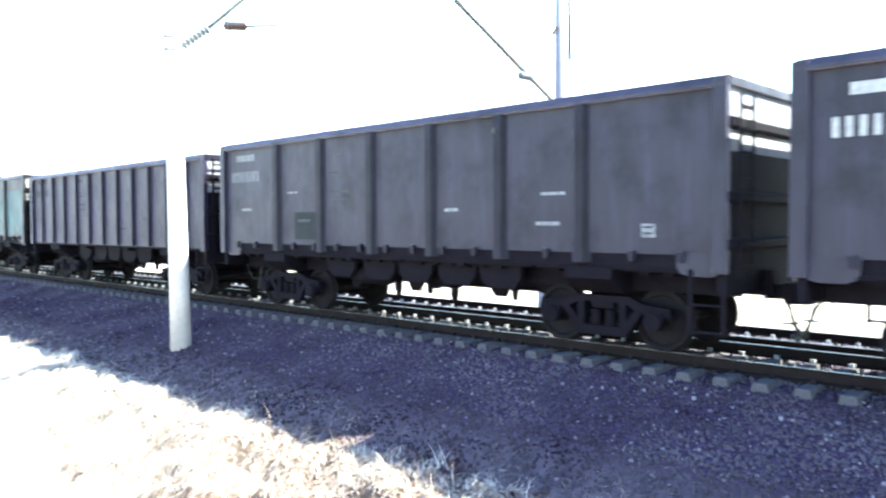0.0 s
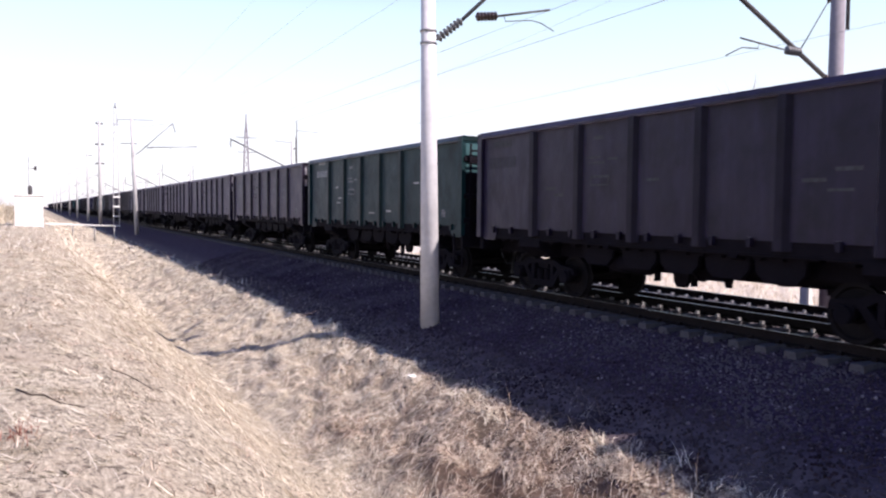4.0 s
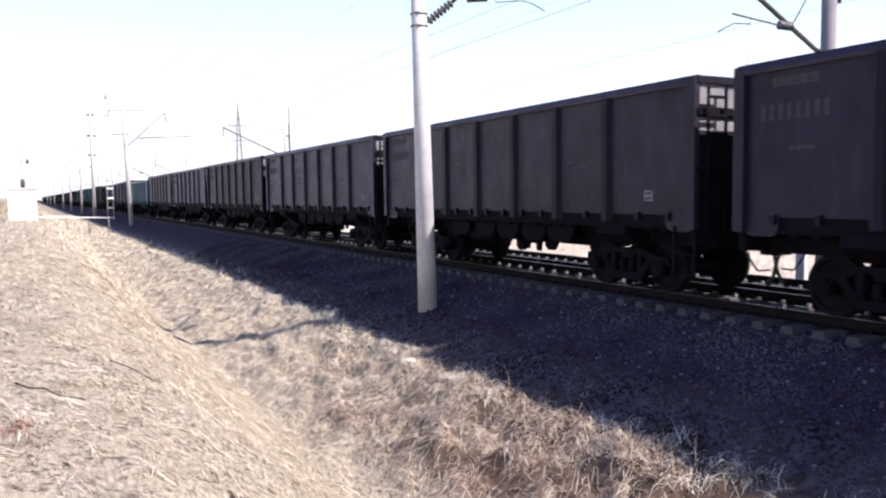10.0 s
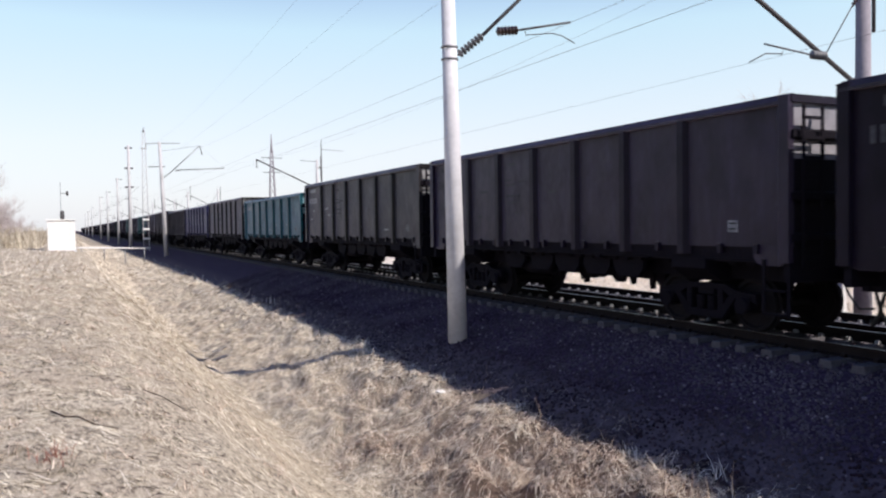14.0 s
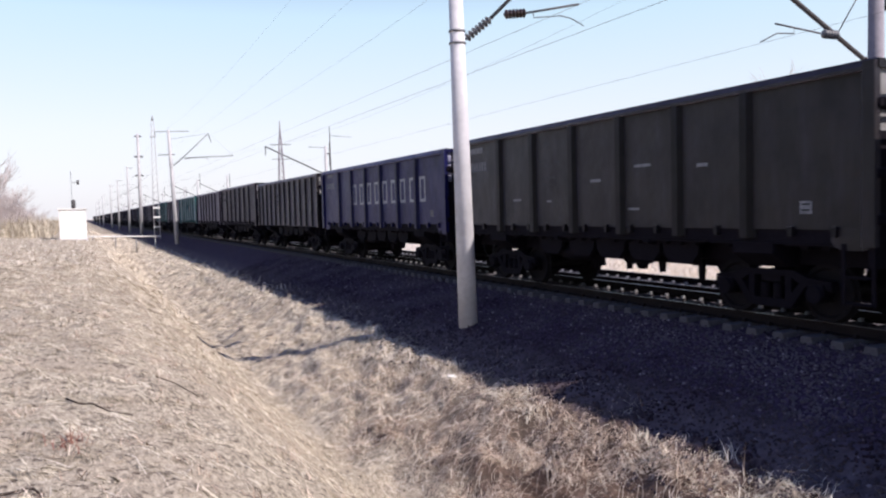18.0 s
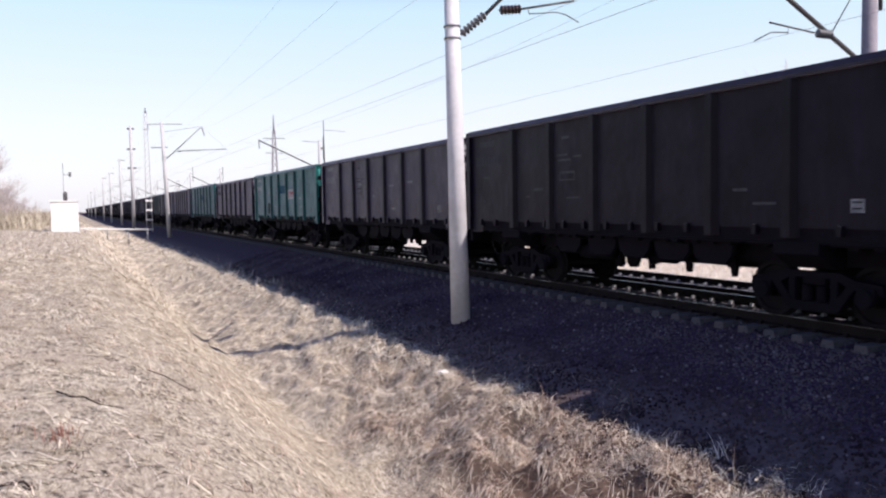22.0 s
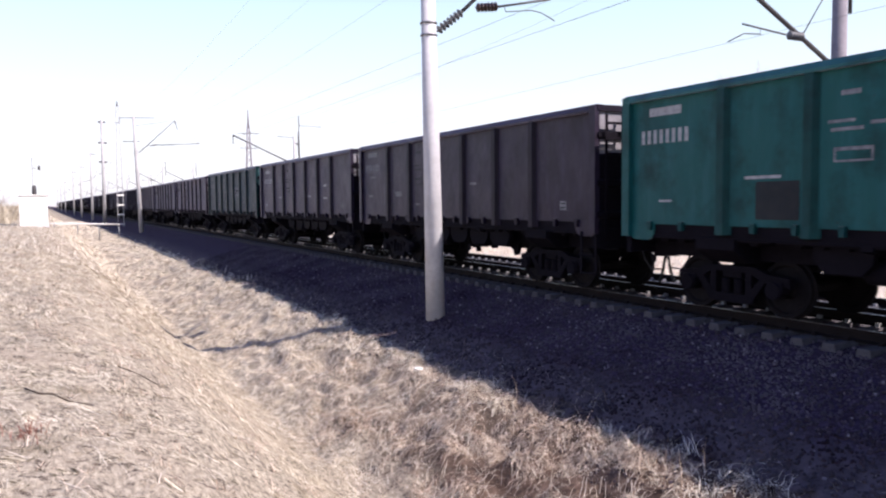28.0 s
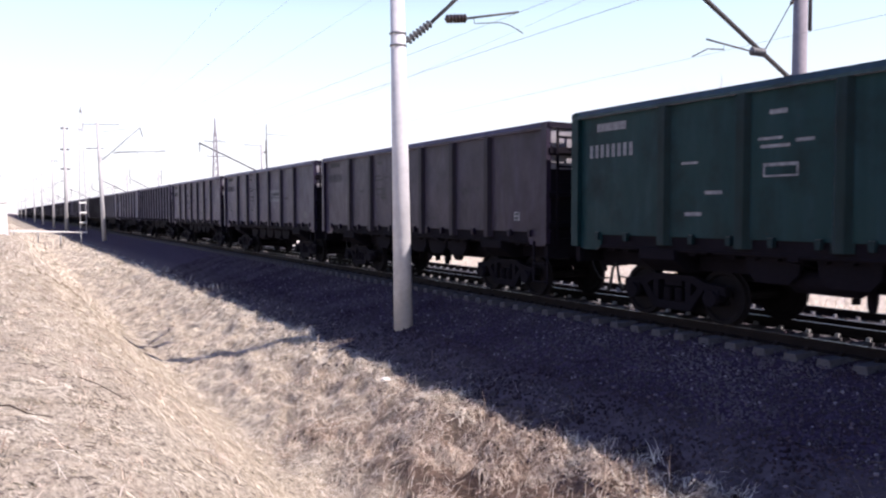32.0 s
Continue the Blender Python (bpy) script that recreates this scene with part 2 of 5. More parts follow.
def ground_material():
    m = mat("ground", (0.4, 0.33, 0.24), 0.95)
    m.node_tree.nodes["Principled BSDF"].inputs["Specular IOR Level"].default_value = 0.1
    g = node(m, "ShaderNodeNewGeometry")
    sep = node(m, "ShaderNodeSeparateXYZ")
    link(m, g.outputs["Position"], sep.inputs[0])
    v = coords(m, world_space=True)
    big = noise_tex(m, v, 0.5, 5)
    mid = noise_tex(m, v, 4, 6, 0.7)
    comb = noise_tex(m, coords(m, (7, 2.4, 3), True), 4.0, 8, 0.78)
    straw = mix(m, ramp(m, comb, [(0.38, (0, 0, 0)), (0.6, (1, 1, 1))]), (0.13, 0.108, 0.08), (0.58, 0.505, 0.39))
    straw = mix(m, ramp(m, big, [(0.4, (0, 0, 0)), (0.65, (0.55,) * 3)]), straw, (0.4, 0.33, 0.25))
    soil = mix(m, ramp(m, mid, [(0.35, (0, 0, 0)), (0.65, (1, 1, 1))]), (0.024, 0.015, 0.012), (0.2, 0.135, 0.1))
    vor = node(m, "ShaderNodeTexVoronoi", Scale=22.0)
    link(m, v, vor.inputs["Vector"])
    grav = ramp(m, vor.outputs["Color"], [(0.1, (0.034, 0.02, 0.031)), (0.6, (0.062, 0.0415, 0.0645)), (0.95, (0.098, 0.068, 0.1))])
    # across the line: bank straw, ditch soil, ballast, far field
    wob = node(m, "ShaderNodeMath", op="MULTIPLY_ADD")
    link(m, mid, wob.inputs[0])
    wob.inputs[1].default_value = 1.6
    wob.inputs[2].default_value = -0.8
    add = node(m, "ShaderNodeMath", op="ADD")
    link(m, sep.outputs["X"], add.inputs[0])
    link(m, wob.outputs[0], add.inputs[1])

    def band(lo, hi):
        r = node(m, "ShaderNodeMapRange")
        r.inputs["From Min"].default_value, r.inputs["From Max"].default_value = lo, hi
        link(m, add.outputs[0], r.inputs["Value"])
        return r.outputs[0]
    along = node(m, "ShaderNodeMapRange")
    along.inputs["From Min"].default_value, along.inputs["From Max"].default_value = 9.0, 20.0
    link(m, sep.outputs["Y"], along.inputs["Value"])
    col = mix(m, band(4.3, 5.1), straw, mix(m, along.outputs[0], soil, straw))
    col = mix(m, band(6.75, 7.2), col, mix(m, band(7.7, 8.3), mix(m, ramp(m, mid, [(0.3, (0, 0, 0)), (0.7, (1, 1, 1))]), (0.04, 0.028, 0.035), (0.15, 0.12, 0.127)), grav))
    col = mix(m, band(18.6, 20.0), col, mix(m, ramp(m, mid, [(0.35, (0, 0, 0)), (0.65, (1, 1, 1))]), (0.42, 0.37, 0.31), (0.74, 0.66, 0.57)))
    link(m, col, base_in(m))
    holes = ramp(m, noise_tex(m, v, 9, 6, 0.7), [(0.36, (1, 1, 1)), (0.46, (0, 0, 0))])
    near_line = band(6.6, 7.1)
    keep = node(m, "ShaderNodeMath", op="SUBTRACT")
    keep.inputs[0].default_value = 1.0
    link(m, near_line, keep.inputs[1])
    both = node(m, "ShaderNodeMath", op="MULTIPLY")
    link(m, holes, both.inputs[0])
    link(m, keep.outputs[0], both.inputs[1])
    col = mix(m, both.outputs[0], col, (0.07, 0.05, 0.04))
    link(m, col, base_in(m))
    bump(m, mid, 0.8, 0.06)
    return m


GROUND = ground_material()


# ---- mesh helpers ----
def box(bm, x0, x1, y0, y1, z0, z1):
    v = [bm.verts.new(p) for p in ((x0, y0, z0), (x1, y0, z0), (x1, y1, z0), (x0, y1, z0), (x0, y0, z1), (x1, y0, z1), (x1, y1, z1), (x0, y1, z1))]
    for f in ((0, 3, 2, 1), (4, 5, 6, 7), (0, 1, 5, 4), (1, 2, 6, 5), (2, 3, 7, 6), (3, 0, 4, 7)):
        bm.faces.new([v[i] for i in f])
    return bm


def prism(bm, outline, axis, a, b):
    """An outline of 2D points drawn out along an axis from a to b."""
    def p(u, w, s):
        return ((s, u, w), (u, s, w), (u, w, s))[axis]
    lo = [bm.verts.new(p(u, w, a)) for u, w in outline]
    hi = [bm.verts.new(p(u, w, b)) for u, w in outline]
    n = len(outline)
    bm.faces.new(lo[::-1])
    bm.faces.new(hi)
    for i in range(n):
        bm.faces.new((lo[i], lo[(i + 1) % n], hi[(i + 1) % n], hi[i]))
    return bm


def tube(bm, pts, radii, seg=8, cap=True):
    """A round tube along points; radii one number or one a point."""
    pts = [Vector(p) for p in pts]
    if not isinstance(radii, (list, tuple)):
        radii = [radii] * len(pts)
    rings = []
    for i, p in enumerate(pts):
        d = (pts[min(i + 1, len(pts) - 1)] - pts[max(i - 1, 0)]).normalized()
        side = d.cross(Vector((0, 0, 1)) if abs(d.z) < 0.9 else Vector((1, 0, 0))).normalized()
        up = side.cross(d)
        rings.append([bm.verts.new(p + (side * math.cos(a) + up * math.sin(a)) * radii[i]) for a in (2 * math.pi * j / seg for j in range(seg))])
    for a, b in zip(rings, rings[1:]):
        for j in range(seg):
            bm.faces.new((a[j], a[(j + 1) % seg], b[(j + 1) % seg], b[j])).smooth = True
    if cap:
        bm.faces.new(rings[0][::-1])
        bm.faces.new(rings[-1])
    return bm


def finish(name, bm, material, bevel=0.0):
    if bevel:
        bmesh.ops.bevel(bm, geom=bm.edges[:], offset=bevel, segments=1, affect="EDGES", profile=0.5)
    bmesh.ops.recalc_face_normals(bm, faces=bm.faces[:])
    me = bpy.data.meshes.new(name)
    bm.to_mesh(me)
    bm.free()
    me.materials.append(material)
    return me


def thing(name, data=None, label="", category="", group="", kind="", at=None):
    ob = tagged(new(name, data), label, category, group, kind)
    if at:
        ob.location = at
    return ob


def part(name, bm, material, parent, label="", bevel=0.0, at=None):
    me = bm if isinstance(bm, bpy.types.Mesh) else finish(name, bm, material, bevel)
    ob = tagged(new(name, me), label)
    ob.parent = parent
    if at:
        ob.location = at
    return ob


def soup(name, verts, faces_flat, loop_totals, material):
    """A mesh from arrays."""
    me = bpy.data.meshes.new(name)
    me.vertices.add(len(verts))
    me.vertices.foreach_set("co", np.asarray(verts, np.float32).ravel())
    starts = np.concatenate(([0], np.cumsum(loop_totals)[:-1])).astype(np.int32)
    me.loops.add(len(faces_flat))
    me.loops.foreach_set("vertex_index", np.asarray(faces_flat, np.int32))
    me.polygons.add(len(loop_totals))
    me.polygons.foreach_set("loop_start", starts)
    me.polygons.foreach_set("loop_total", np.asarray(loop_totals, np.int32))
    me.update(calc_edges=True)
    me.validate()
    me.materials.append(material)
    return me


# ---- ground ----
PROFILE_X = [-4000, -300, -30, -8, -2, 0, 0.6, 1.25, 2.1, 2.85, 3.5, 3.95, 5.1, 5.8, 6.6, 8.25, 9.3, 9.8, 10.15, 10.6, 12.5, 13.0, 13.6, 14.2, 14.6, 16.7, 17.1, 17.6, 19, 22, 60, 4000]
PROFILE_Z = [0, 1.2, 0.9, 0.55, 0.45, 0.35, 0.22, -0.08, -0.72, -1.45, -2.0, -2.18, -1.85, -1.6, -1.27, -0.7, -0.42, -0.3, -0.21, -0.15, -0.15, -0.26, -0.4, -0.44, -0.42, -0.42, -0.46, -0.5, -0.75, -0.9, -0.8, 0]
RNG = np.random.default_rng(7)
LATTICE = RNG.random((256, 256))


def vnoise(x, y):
    xi, yi = np.floor(x).astype(int), np.floor(y).astype(int)
    fx, fy = x - xi, y - yi
    fx, fy = fx * fx * (3 - 2 * fx), fy * fy * (3 - 2 * fy)
    g = LATTICE
    a, b = g[xi % 256, yi % 256], g[(xi + 1) % 256, yi % 256]
    c, d = g[xi % 256, (yi + 1) % 256], g[(xi + 1) % 256, (yi + 1) % 256]
    return (a * (1 - fx) + b * fx) * (1 - fy) + (c * (1 - fx) + d * fx) * fy - 0.5


def ground_z(x, y):
    x, y = np.asarray(x, float), np.asarray(y, float)
    # the ditch grows shallow towards the hut
    base = np.interp(x, PROFILE_X, PROFILE_Z)
    fill = 0.55 * np.clip((y - 48) / 24, 0, 1)
    shallow = np.interp(x, [0.6, 3.5, 6.6], [0.22, -0.35, -1.27])
    base = np.where((x > 0.6) & (x < 6.6), base + fill * np.maximum(shallow - base, 0), base)
    wild = np.clip((7.6 - x) / 2.0, 0, 1) + np.clip((x - 19) / 3, 0, 1)
    rough = np.clip(1.4 - np.abs(x - 5.5) / 1.5, 0, 1)
    bank = np.clip((4.0 - x) / 0.6, 0, 1)
    z = base + wild * (0.08 * vnoise(x * 0.4 + 9, y * 0.3) + 0.07 * vnoise(x * 1.3, y * 0.9 + 5))
    z = z + bank * (0.05 * vnoise(x * 2.2 + 7, y * 1.5) + 0.085 * vnoise(x * 5.5, y * 4.1 + 2))
    return z + rough * (0.26 * vnoise(x * 2.1, y * 1.7) + 0.2 * vnoise(x * 4.2, y * 3.8))


def build_ground():
    xs = np.concatenate([[-4000, -1200, -400, -150, -70, -40, -25], np.arange(-16, -4, 1.0), np.arange(-4, 10.4, 0.15), np.arange(10.4, 20, 0.4), [21, 23, 27, 35, 50, 80, 150, 400, 1200, 4000]])
    ys = np.concatenate([[-1500, -300, -80, -30, -12], np.arange(-6, 40, 0.3), np.arange(40, 100, 1.2), 100 * 1.09 ** np.arange(1, 45)])
    gx, gy = np.meshgrid(xs, ys)
    v = np.stack([gx, gy, ground_z(gx, gy)], -1).reshape(-1, 3)
    nx, ny = len(xs), len(ys)
    i = (np.arange(ny - 1)[:, None] * nx + np.arange(nx - 1)[None]).ravel()
    f = np.stack([i, i + 1, i + nx + 1, i + nx], -1).ravel()
    me = soup("ground", v, f, np.full(len(i), 4), GROUND)
    me.polygons.foreach_set("use_smooth", np.ones(len(i), bool))
    thing("ground", me, "dry straw bank, ditch and gravel bed beside the line", "ground", kind="structure")


build_ground()

# ---- tracks ----
NEAR_X, FAR_X = 11.55, 15.65
NEAR_Z, FAR_Z = 0.09, -0.18


def sleeper_mesh():
    bm = bmesh.new()
    prism(bm, [(-0.135, -0.2), (0.135, -0.2), (0.1, 0.0), (-0.1, 0.0)], 0, -1.35, 1.35)
    return finish("sleeper", bm, SLEEPER, 0.012)


SLEEPER_MESH = sleeper_mesh()


def build_track(name, x, z, y0, count):
    track = thing(name, None, "concrete-sleepered railway track on grey ballast", "railway track", kind="structure")
    for side in (-0.795, 0.795):
        bm = bmesh.new()
        prism(bm, [(-0.075, -0.18), (0.075, -0.18), (0.075, -0.165), (0.012, -0.145), (0.012, -0.04), (0.036, -0.03), (0.036, -0.002), (-0.036, -0.002), (-0.036, -0.03), (-0.012, -0.04), (-0.012, -0.145), (-0.075, -0.165)], 1, -60, 1500)
        rail = part("rail", bm, RAIL_STEEL, track, "rusty steel rail", at=(x + side, 0, z))
        bm = bmesh.new()
        box(bm, -0.03, 0.03, -60, 1500, -0.001, 0.003)
        part("rail_head", bm, RAIL_TOP, rail, "polished running surface")
    for i in range(count):
        part("sleeper", SLEEPER_MESH, None, track, at=(x, y0 + 0.545 * i, z - 0.172))
    # the clips that hold each rail to its sleepers; sun and shade painted into their two steels
    for side, m in ((-0.795, RAIL_STEEL), (0.795, SUNLIT_CLIP)):
        bm = bmesh.new()
        for i in range(min(count, 170)):
            for d in (-0.125, 0.125):
                cy = y0 + 0.545 * i
                prism(bm, [(d - 0.05, -0.175), (d + 0.05, -0.175), (d + 0.03, -0.115), (d - 0.03, -0.115)], 1, cy - 0.035, cy + 0.035)
        tagged(part("rail_clips", bm, m, track, "small steel rail clips", at=(x + side, 0, z)), kind="stuff")
    # the distant sleepers
    n = 500
    co = np.array([v.co for v in SLEEPER_MESH.vertices])
    polys = [list(p.vertices) for p in SLEEPER_MESH.polygons]
    flat = np.concatenate(polys)
    tot = np.array([len(p) for p in polys])
    off = np.stack([np.full(n, x), y0 + 0.545 * (count + np.arange(n)), np.full(n, z - 0.172)], -1)
    v = (co[None] + off[:, None]).reshape(-1, 3)
    f = (flat[None] + (np.arange(n) * len(co))[:, None]).ravel()
    rest = part("distant_sleepers", soup("distant_sleepers", v, f, np.tile(tot, n), SLEEPER), None, track)
    tagged(rest, kind="stuff")


# the ends that face the low sun: sunlight is put into a pale end colour
def sunlit_end(k):
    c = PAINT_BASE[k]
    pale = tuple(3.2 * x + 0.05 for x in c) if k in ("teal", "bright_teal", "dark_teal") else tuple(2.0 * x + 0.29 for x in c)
    return rough_stuff(k + "_sunlit_end", pale, tuple(x * 0.6 for x in pale), 3)


SUNLIT = {k: sunlit_end(k) for k in PAINT}

OLD_TEAL = painted_steel("old_teal_paint", (0.006, 0.07, 0.064), 0.5, (0.01, 0.042, 0.042))

# ---- wagons: local y along the line, x across, z up from the rail head ----
HALF, WIDE = 6.53, 1.55
MESHES = {}


def shared(name, build, material, bevel=0.0):
    """One mesh a name and material."""
    key = (name, material.name)
    if key not in MESHES:
        MESHES[key] = finish(name, build(bmesh.new()), material, bevel)
    return MESHES[key]


def spoked_wheelset(bm):
    """Two wheels with flange, rim and hub on one axle; the axle lies across."""
    tube(bm, [(-1.02, 0, 0), (1.02, 0, 0)], 0.08, 10)
    for s in (-1, 1):
        prof = [(0.70, 0.06), (0.715, 0.1), (0.74, 0.14), (0.755, 0.36), (0.72, 0.4), (0.72, 0.505), (0.745, 0.507), (0.762, 0.475), (0.85, 0.468), (0.85, 0.4), (0.80, 0.37), (0.79, 0.16), (0.86, 0.14), (0.86, 0.07)]
        seg = 28
        rings = [[bm.verts.new((s * px, r * math.cos(2 * math.pi * j / seg), r * math.sin(2 * math.pi * j / seg))) for j in range(seg)] for px, r in prof]
        for a, b in zip(rings, rings[1:]):
            for j in range(seg):
                bm.faces.new((a[j], a[(j + 1) % seg], b[(j + 1) % seg], b[j]))
    return bm


def side_frame(bm):
    """The cast side frame of a bogie, with its window and axle boxes."""
    top = [(-1.2, 0.52), (-1.18, 0.68), (-0.75, 0.72), (-0.5, 0.82), (0.5, 0.82), (0.75, 0.72), (1.18, 0.68), (1.2, 0.52)]
    prism(bm, top[::-1] + [(-1.0, 0.58), (-0.66, 0.58), (-0.42, 0.72), (0.42, 0.72), (0.66, 0.58), (1.0, 0.58)], 0, -0.07, 0.07)
    prism(bm, [(-0.74, 0.6), (-0.6, 0.62), (-0.36, 0.34), (0.36, 0.34), (0.6, 0.62), (0.74, 0.6), (0.44, 0.2), (-0.44, 0.2)], 0, -0.08, 0.08)
    for s in (-1, 1):
        box(bm, -0.07, 0.07, s * 0.38 - 0.06, s * 0.38 + 0.06, 0.3, 0.76)
        tube(bm, [(-0.16, s * 0.925, 0.47), (0.1, s * 0.925, 0.47)], 0.14, 12)
        box(bm, -0.1, 0.1, s * 0.925 - 0.15, s * 0.925 + 0.15, 0.44, 0.62)
    return bm


def spring(bm):
    return tube(bm, [(0, 0, 0.345 + i * 0.021) for i in range(13)], [0.095 if i % 2 else 0.07 for i in range(13)], 8)


def bolster(bm):
    prism(bm, [(-1.05, 0.62), (-0.5, 0.5), (0.5, 0.5), (1.05, 0.62), (1.05, 0.78), (0.4, 0.88), (-0.4, 0.88), (-1.05, 0.78)], 1, -0.2, 0.2)
    tube(bm, [(0, 0, 0.88), (0, 0, 0.98)], 0.22, 12)
    return bm


def brake_beam(bm):
    return prism(bm, [(-0.95, 0.28), (0.95, 0.28), (0.95, 0.44), (0.5, 0.62), (-0.5, 0.62), (-0.95, 0.44)], 1, -0.06, 0.06)


def build_bogie(wagon, y):
    bogie = part("bogie", shared("bogie", bolster, BLACK_STEEL), None, wagon, "black two-axle bogie", at=(0, y, NEAR_Z))
    for s in (-1, 1):
        part("side_frame", shared("side_frame", side_frame, BLACK_STEEL), None, bogie, at=(s * 1.02, 0, 0))
        for dy in (-0.13, 0.13):
            part("spring", shared("spring", spring, BLACK_STEEL), None, bogie, at=(s * 1.02, dy, 0))
    for s in (-1, 1):
        part("brake_beam", shared("brake_beam", brake_beam, BLACK_STEEL), None, bogie, at=(0, 0.33 * s, 0))
    for s in (-0.925, 0.925):
        w = part("wheelset", shared("wheelset", spoked_wheelset, WHEEL_STEEL), None, bogie, "pair of worn steel wheels", at=(0, s, 0.475))
        WHEELSETS[s].append(w)


WHEELSETS = {-0.925: [], 0.925: []}


def sheet(bm, z0, z1):
    """The pressed side sheet, with a rolled crease along its foot."""
    return prism(bm, [(-0.012, z0), (0.012, z0), (0.02, z0 + 0.12), (0.012, z0 + 0.2), (0.012, z1), (-0.012, z1)], 1, -HALF, HALF)


def omega_post(bm, z0, z1, w=0.17, d=0.11):
    """A hollow-looking pressed rib; its outer face is narrower than its foot."""
    prism(bm, [(0.0, -w / 2), (-d, -w / 4), (-d, w / 4), (0.0, w / 2)], 2, z0, z1)
    prism(bm, [(0.0, -w / 2 - 0.03), (-0.008, -w / 2 - 0.03), (-0.008, w / 2 + 0.03), (0.0, w / 2 + 0.03)], 2, z0, z1)
    return bm


def chord(bm, z1):
    return prism(bm, [(-0.1, z1 - 0.15), (0.04, z1 - 0.15), (0.04, z1), (-0.04, z1), (-0.1, z1 - 0.1)], 1, -HALF, HALF)


def sill(bm):
    return prism(bm, [(-0.07, 1.4), (0.02, 1.4), (0.02, 1.64), (-0.05, 1.64), (-0.07, 1.61)], 1, -HALF, HALF)


def foot(bm, low, w):
    """A hinge bracket that hangs below the side sill."""
    return prism(bm, [(-w / 2, 1.645), (w / 2, 1.645), (w / 2, low + 0.12), (w / 2 * 0.7, low), (-w / 2 * 0.7, low), (-w / 2, low + 0.12)], 0, -0.085, 0.0)


def end_sheet(bm, z0, z1):
    return box(bm, -WIDE + 0.06, WIDE - 0.06, -0.012, 0.012, z0, z1)


def end_rib(bm):
    """A pressed rail across the end, proud of the sheet."""
    return prism(bm, [(0, -0.09), (0.09, -0.05), (0.09, 0.05), (0, 0.09)], 0, -WIDE + 0.07, WIDE - 0.07)


def corner_plate(bm):
    """The plate that hangs below the side at each end, its foot rounded."""
    return prism(bm, [(-0.34, 1.63), (0.34, 1.63), (0.34, 1.43), (0.28, 1.34), (0.16, 1.3), (-0.16, 1.3), (-0.28, 1.34), (-0.34, 1.43)], 0, -0.012, 0.012)


def body_bolster(bm):
    """The deep cross beam over a bogie."""
    return prism(bm, [(-1.48, 1.2), (-1.48, 1.38), (1.48, 1.38), (1.48, 1.2), (1.1, 0.96), (-1.1, 0.96)], 1, -0.42, 0.42)


def long_beam(bm):
    return box(bm, -0.05, 0.05, -HALF + 0.1, HALF - 0.1, 1.0, 1.38)


def end_crossbeam(bm):
    """The buffer beam under the end wall."""
    return prism(bm, [(-WIDE + 0.08, 1.05), (WIDE - 0.08, 1.05), (WIDE - 0.08, 1.38), (-WIDE + 0.08, 1.38)], 1, -0.12, 0.0)


def corner(bm, z0, z1):
    prism(bm, [(-0.075, -0.05), (0.03, -0.05), (0.03, 0.16), (-0.06, 0.16), (-0.075, 0.145)], 2, z0, z1)
    return bm


def end_ladder(bm):
    """Flat stringers and rungs on the end wall."""
    for dx in (-0.21, 0.21):
        box(bm, dx - 0.03, dx + 0.03, -0.012, 0.012, 1.3, 3.8)
    for i in range(8):
        box(bm, -0.2, 0.2, -0.02, 0.02, 1.42 + i * 0.31, 1.47 + i * 0.31)
    return bm


def footstep(bm):
    """Two flat stringers and two rungs under the corner."""
    for dy in (-0.24, 0.24):
        box(bm, -0.012, 0.012, dy - 0.03, dy + 0.03, 0.5, 1.4)
    for z in (0.52, 0.9):
        box(bm, -0.05, 0.05, -0.21, 0.21, z, z + 0.03)
    return bm


def floor_pan(bm):
    box(bm, -WIDE + 0.1, WIDE - 0.1, -HALF + 0.05, HALF - 0.05, 1.36, 1.4)
    return bm


def centre_sill(bm):
    box(bm, -0.2, 0.2, -HALF - 0.1, HALF + 0.1, 0.98, 1.36)
    return box(bm, -0.26, 0.26, -2.9, 2.9, 0.8, 0.98)


def cross_beam(bm):
    return prism(bm, [(-1.45, 1.3), (-1.45, 1.4), (1.45, 1.4), (1.45, 1.3), (0.25, 1.02), (-0.25, 1.02)], 1, -0.09, 0.09)


def hatch_lid(bm):
    """A floor hatch with two pressed ribs."""
    box(bm, -0.6, 0.6, -0.74, 0.74, -0.012, 0.012)
    for dy in (-0.4, 0.0, 0.4):
        prism(bm, [(dy - 0.1, -0.012), (dy + 0.1, -0.012), (dy + 0.06, -0.06), (dy - 0.06, -0.06)], 0, -0.55, 0.55)
    return bm


def lock_plate(bm):
    """The hatch lock that hangs under the side, narrower at its foot."""
    return prism(bm, [(-0.5, 1.4), (0.5, 1.4), (0.46, 1.1), (0.3, 0.93), (-0.3, 0.93), (-0.46, 1.1)], 0, -0.05, 0.05)


def reservoir(bm):
    return tube(bm, [(0, -0.62, 0), (0, -0.56, 0), (0, -0.5, 0), (0, 0.5, 0), (0, 0.56, 0), (0, 0.62, 0)], [0.05, 0.14, 0.19, 0.19, 0.14, 0.05], 12)


def cylinder(bm):
    tube(bm, [(0, -0.3, 0), (0, 0.25, 0)], 0.2, 12)
    tube(bm, [(0, 0.25, 0), (0, 0.32, 0)], 0.24, 12)
    tube(bm, [(0, 0.32, 0), (0, 0.85, 0)], 0.035, 6)
    return bm


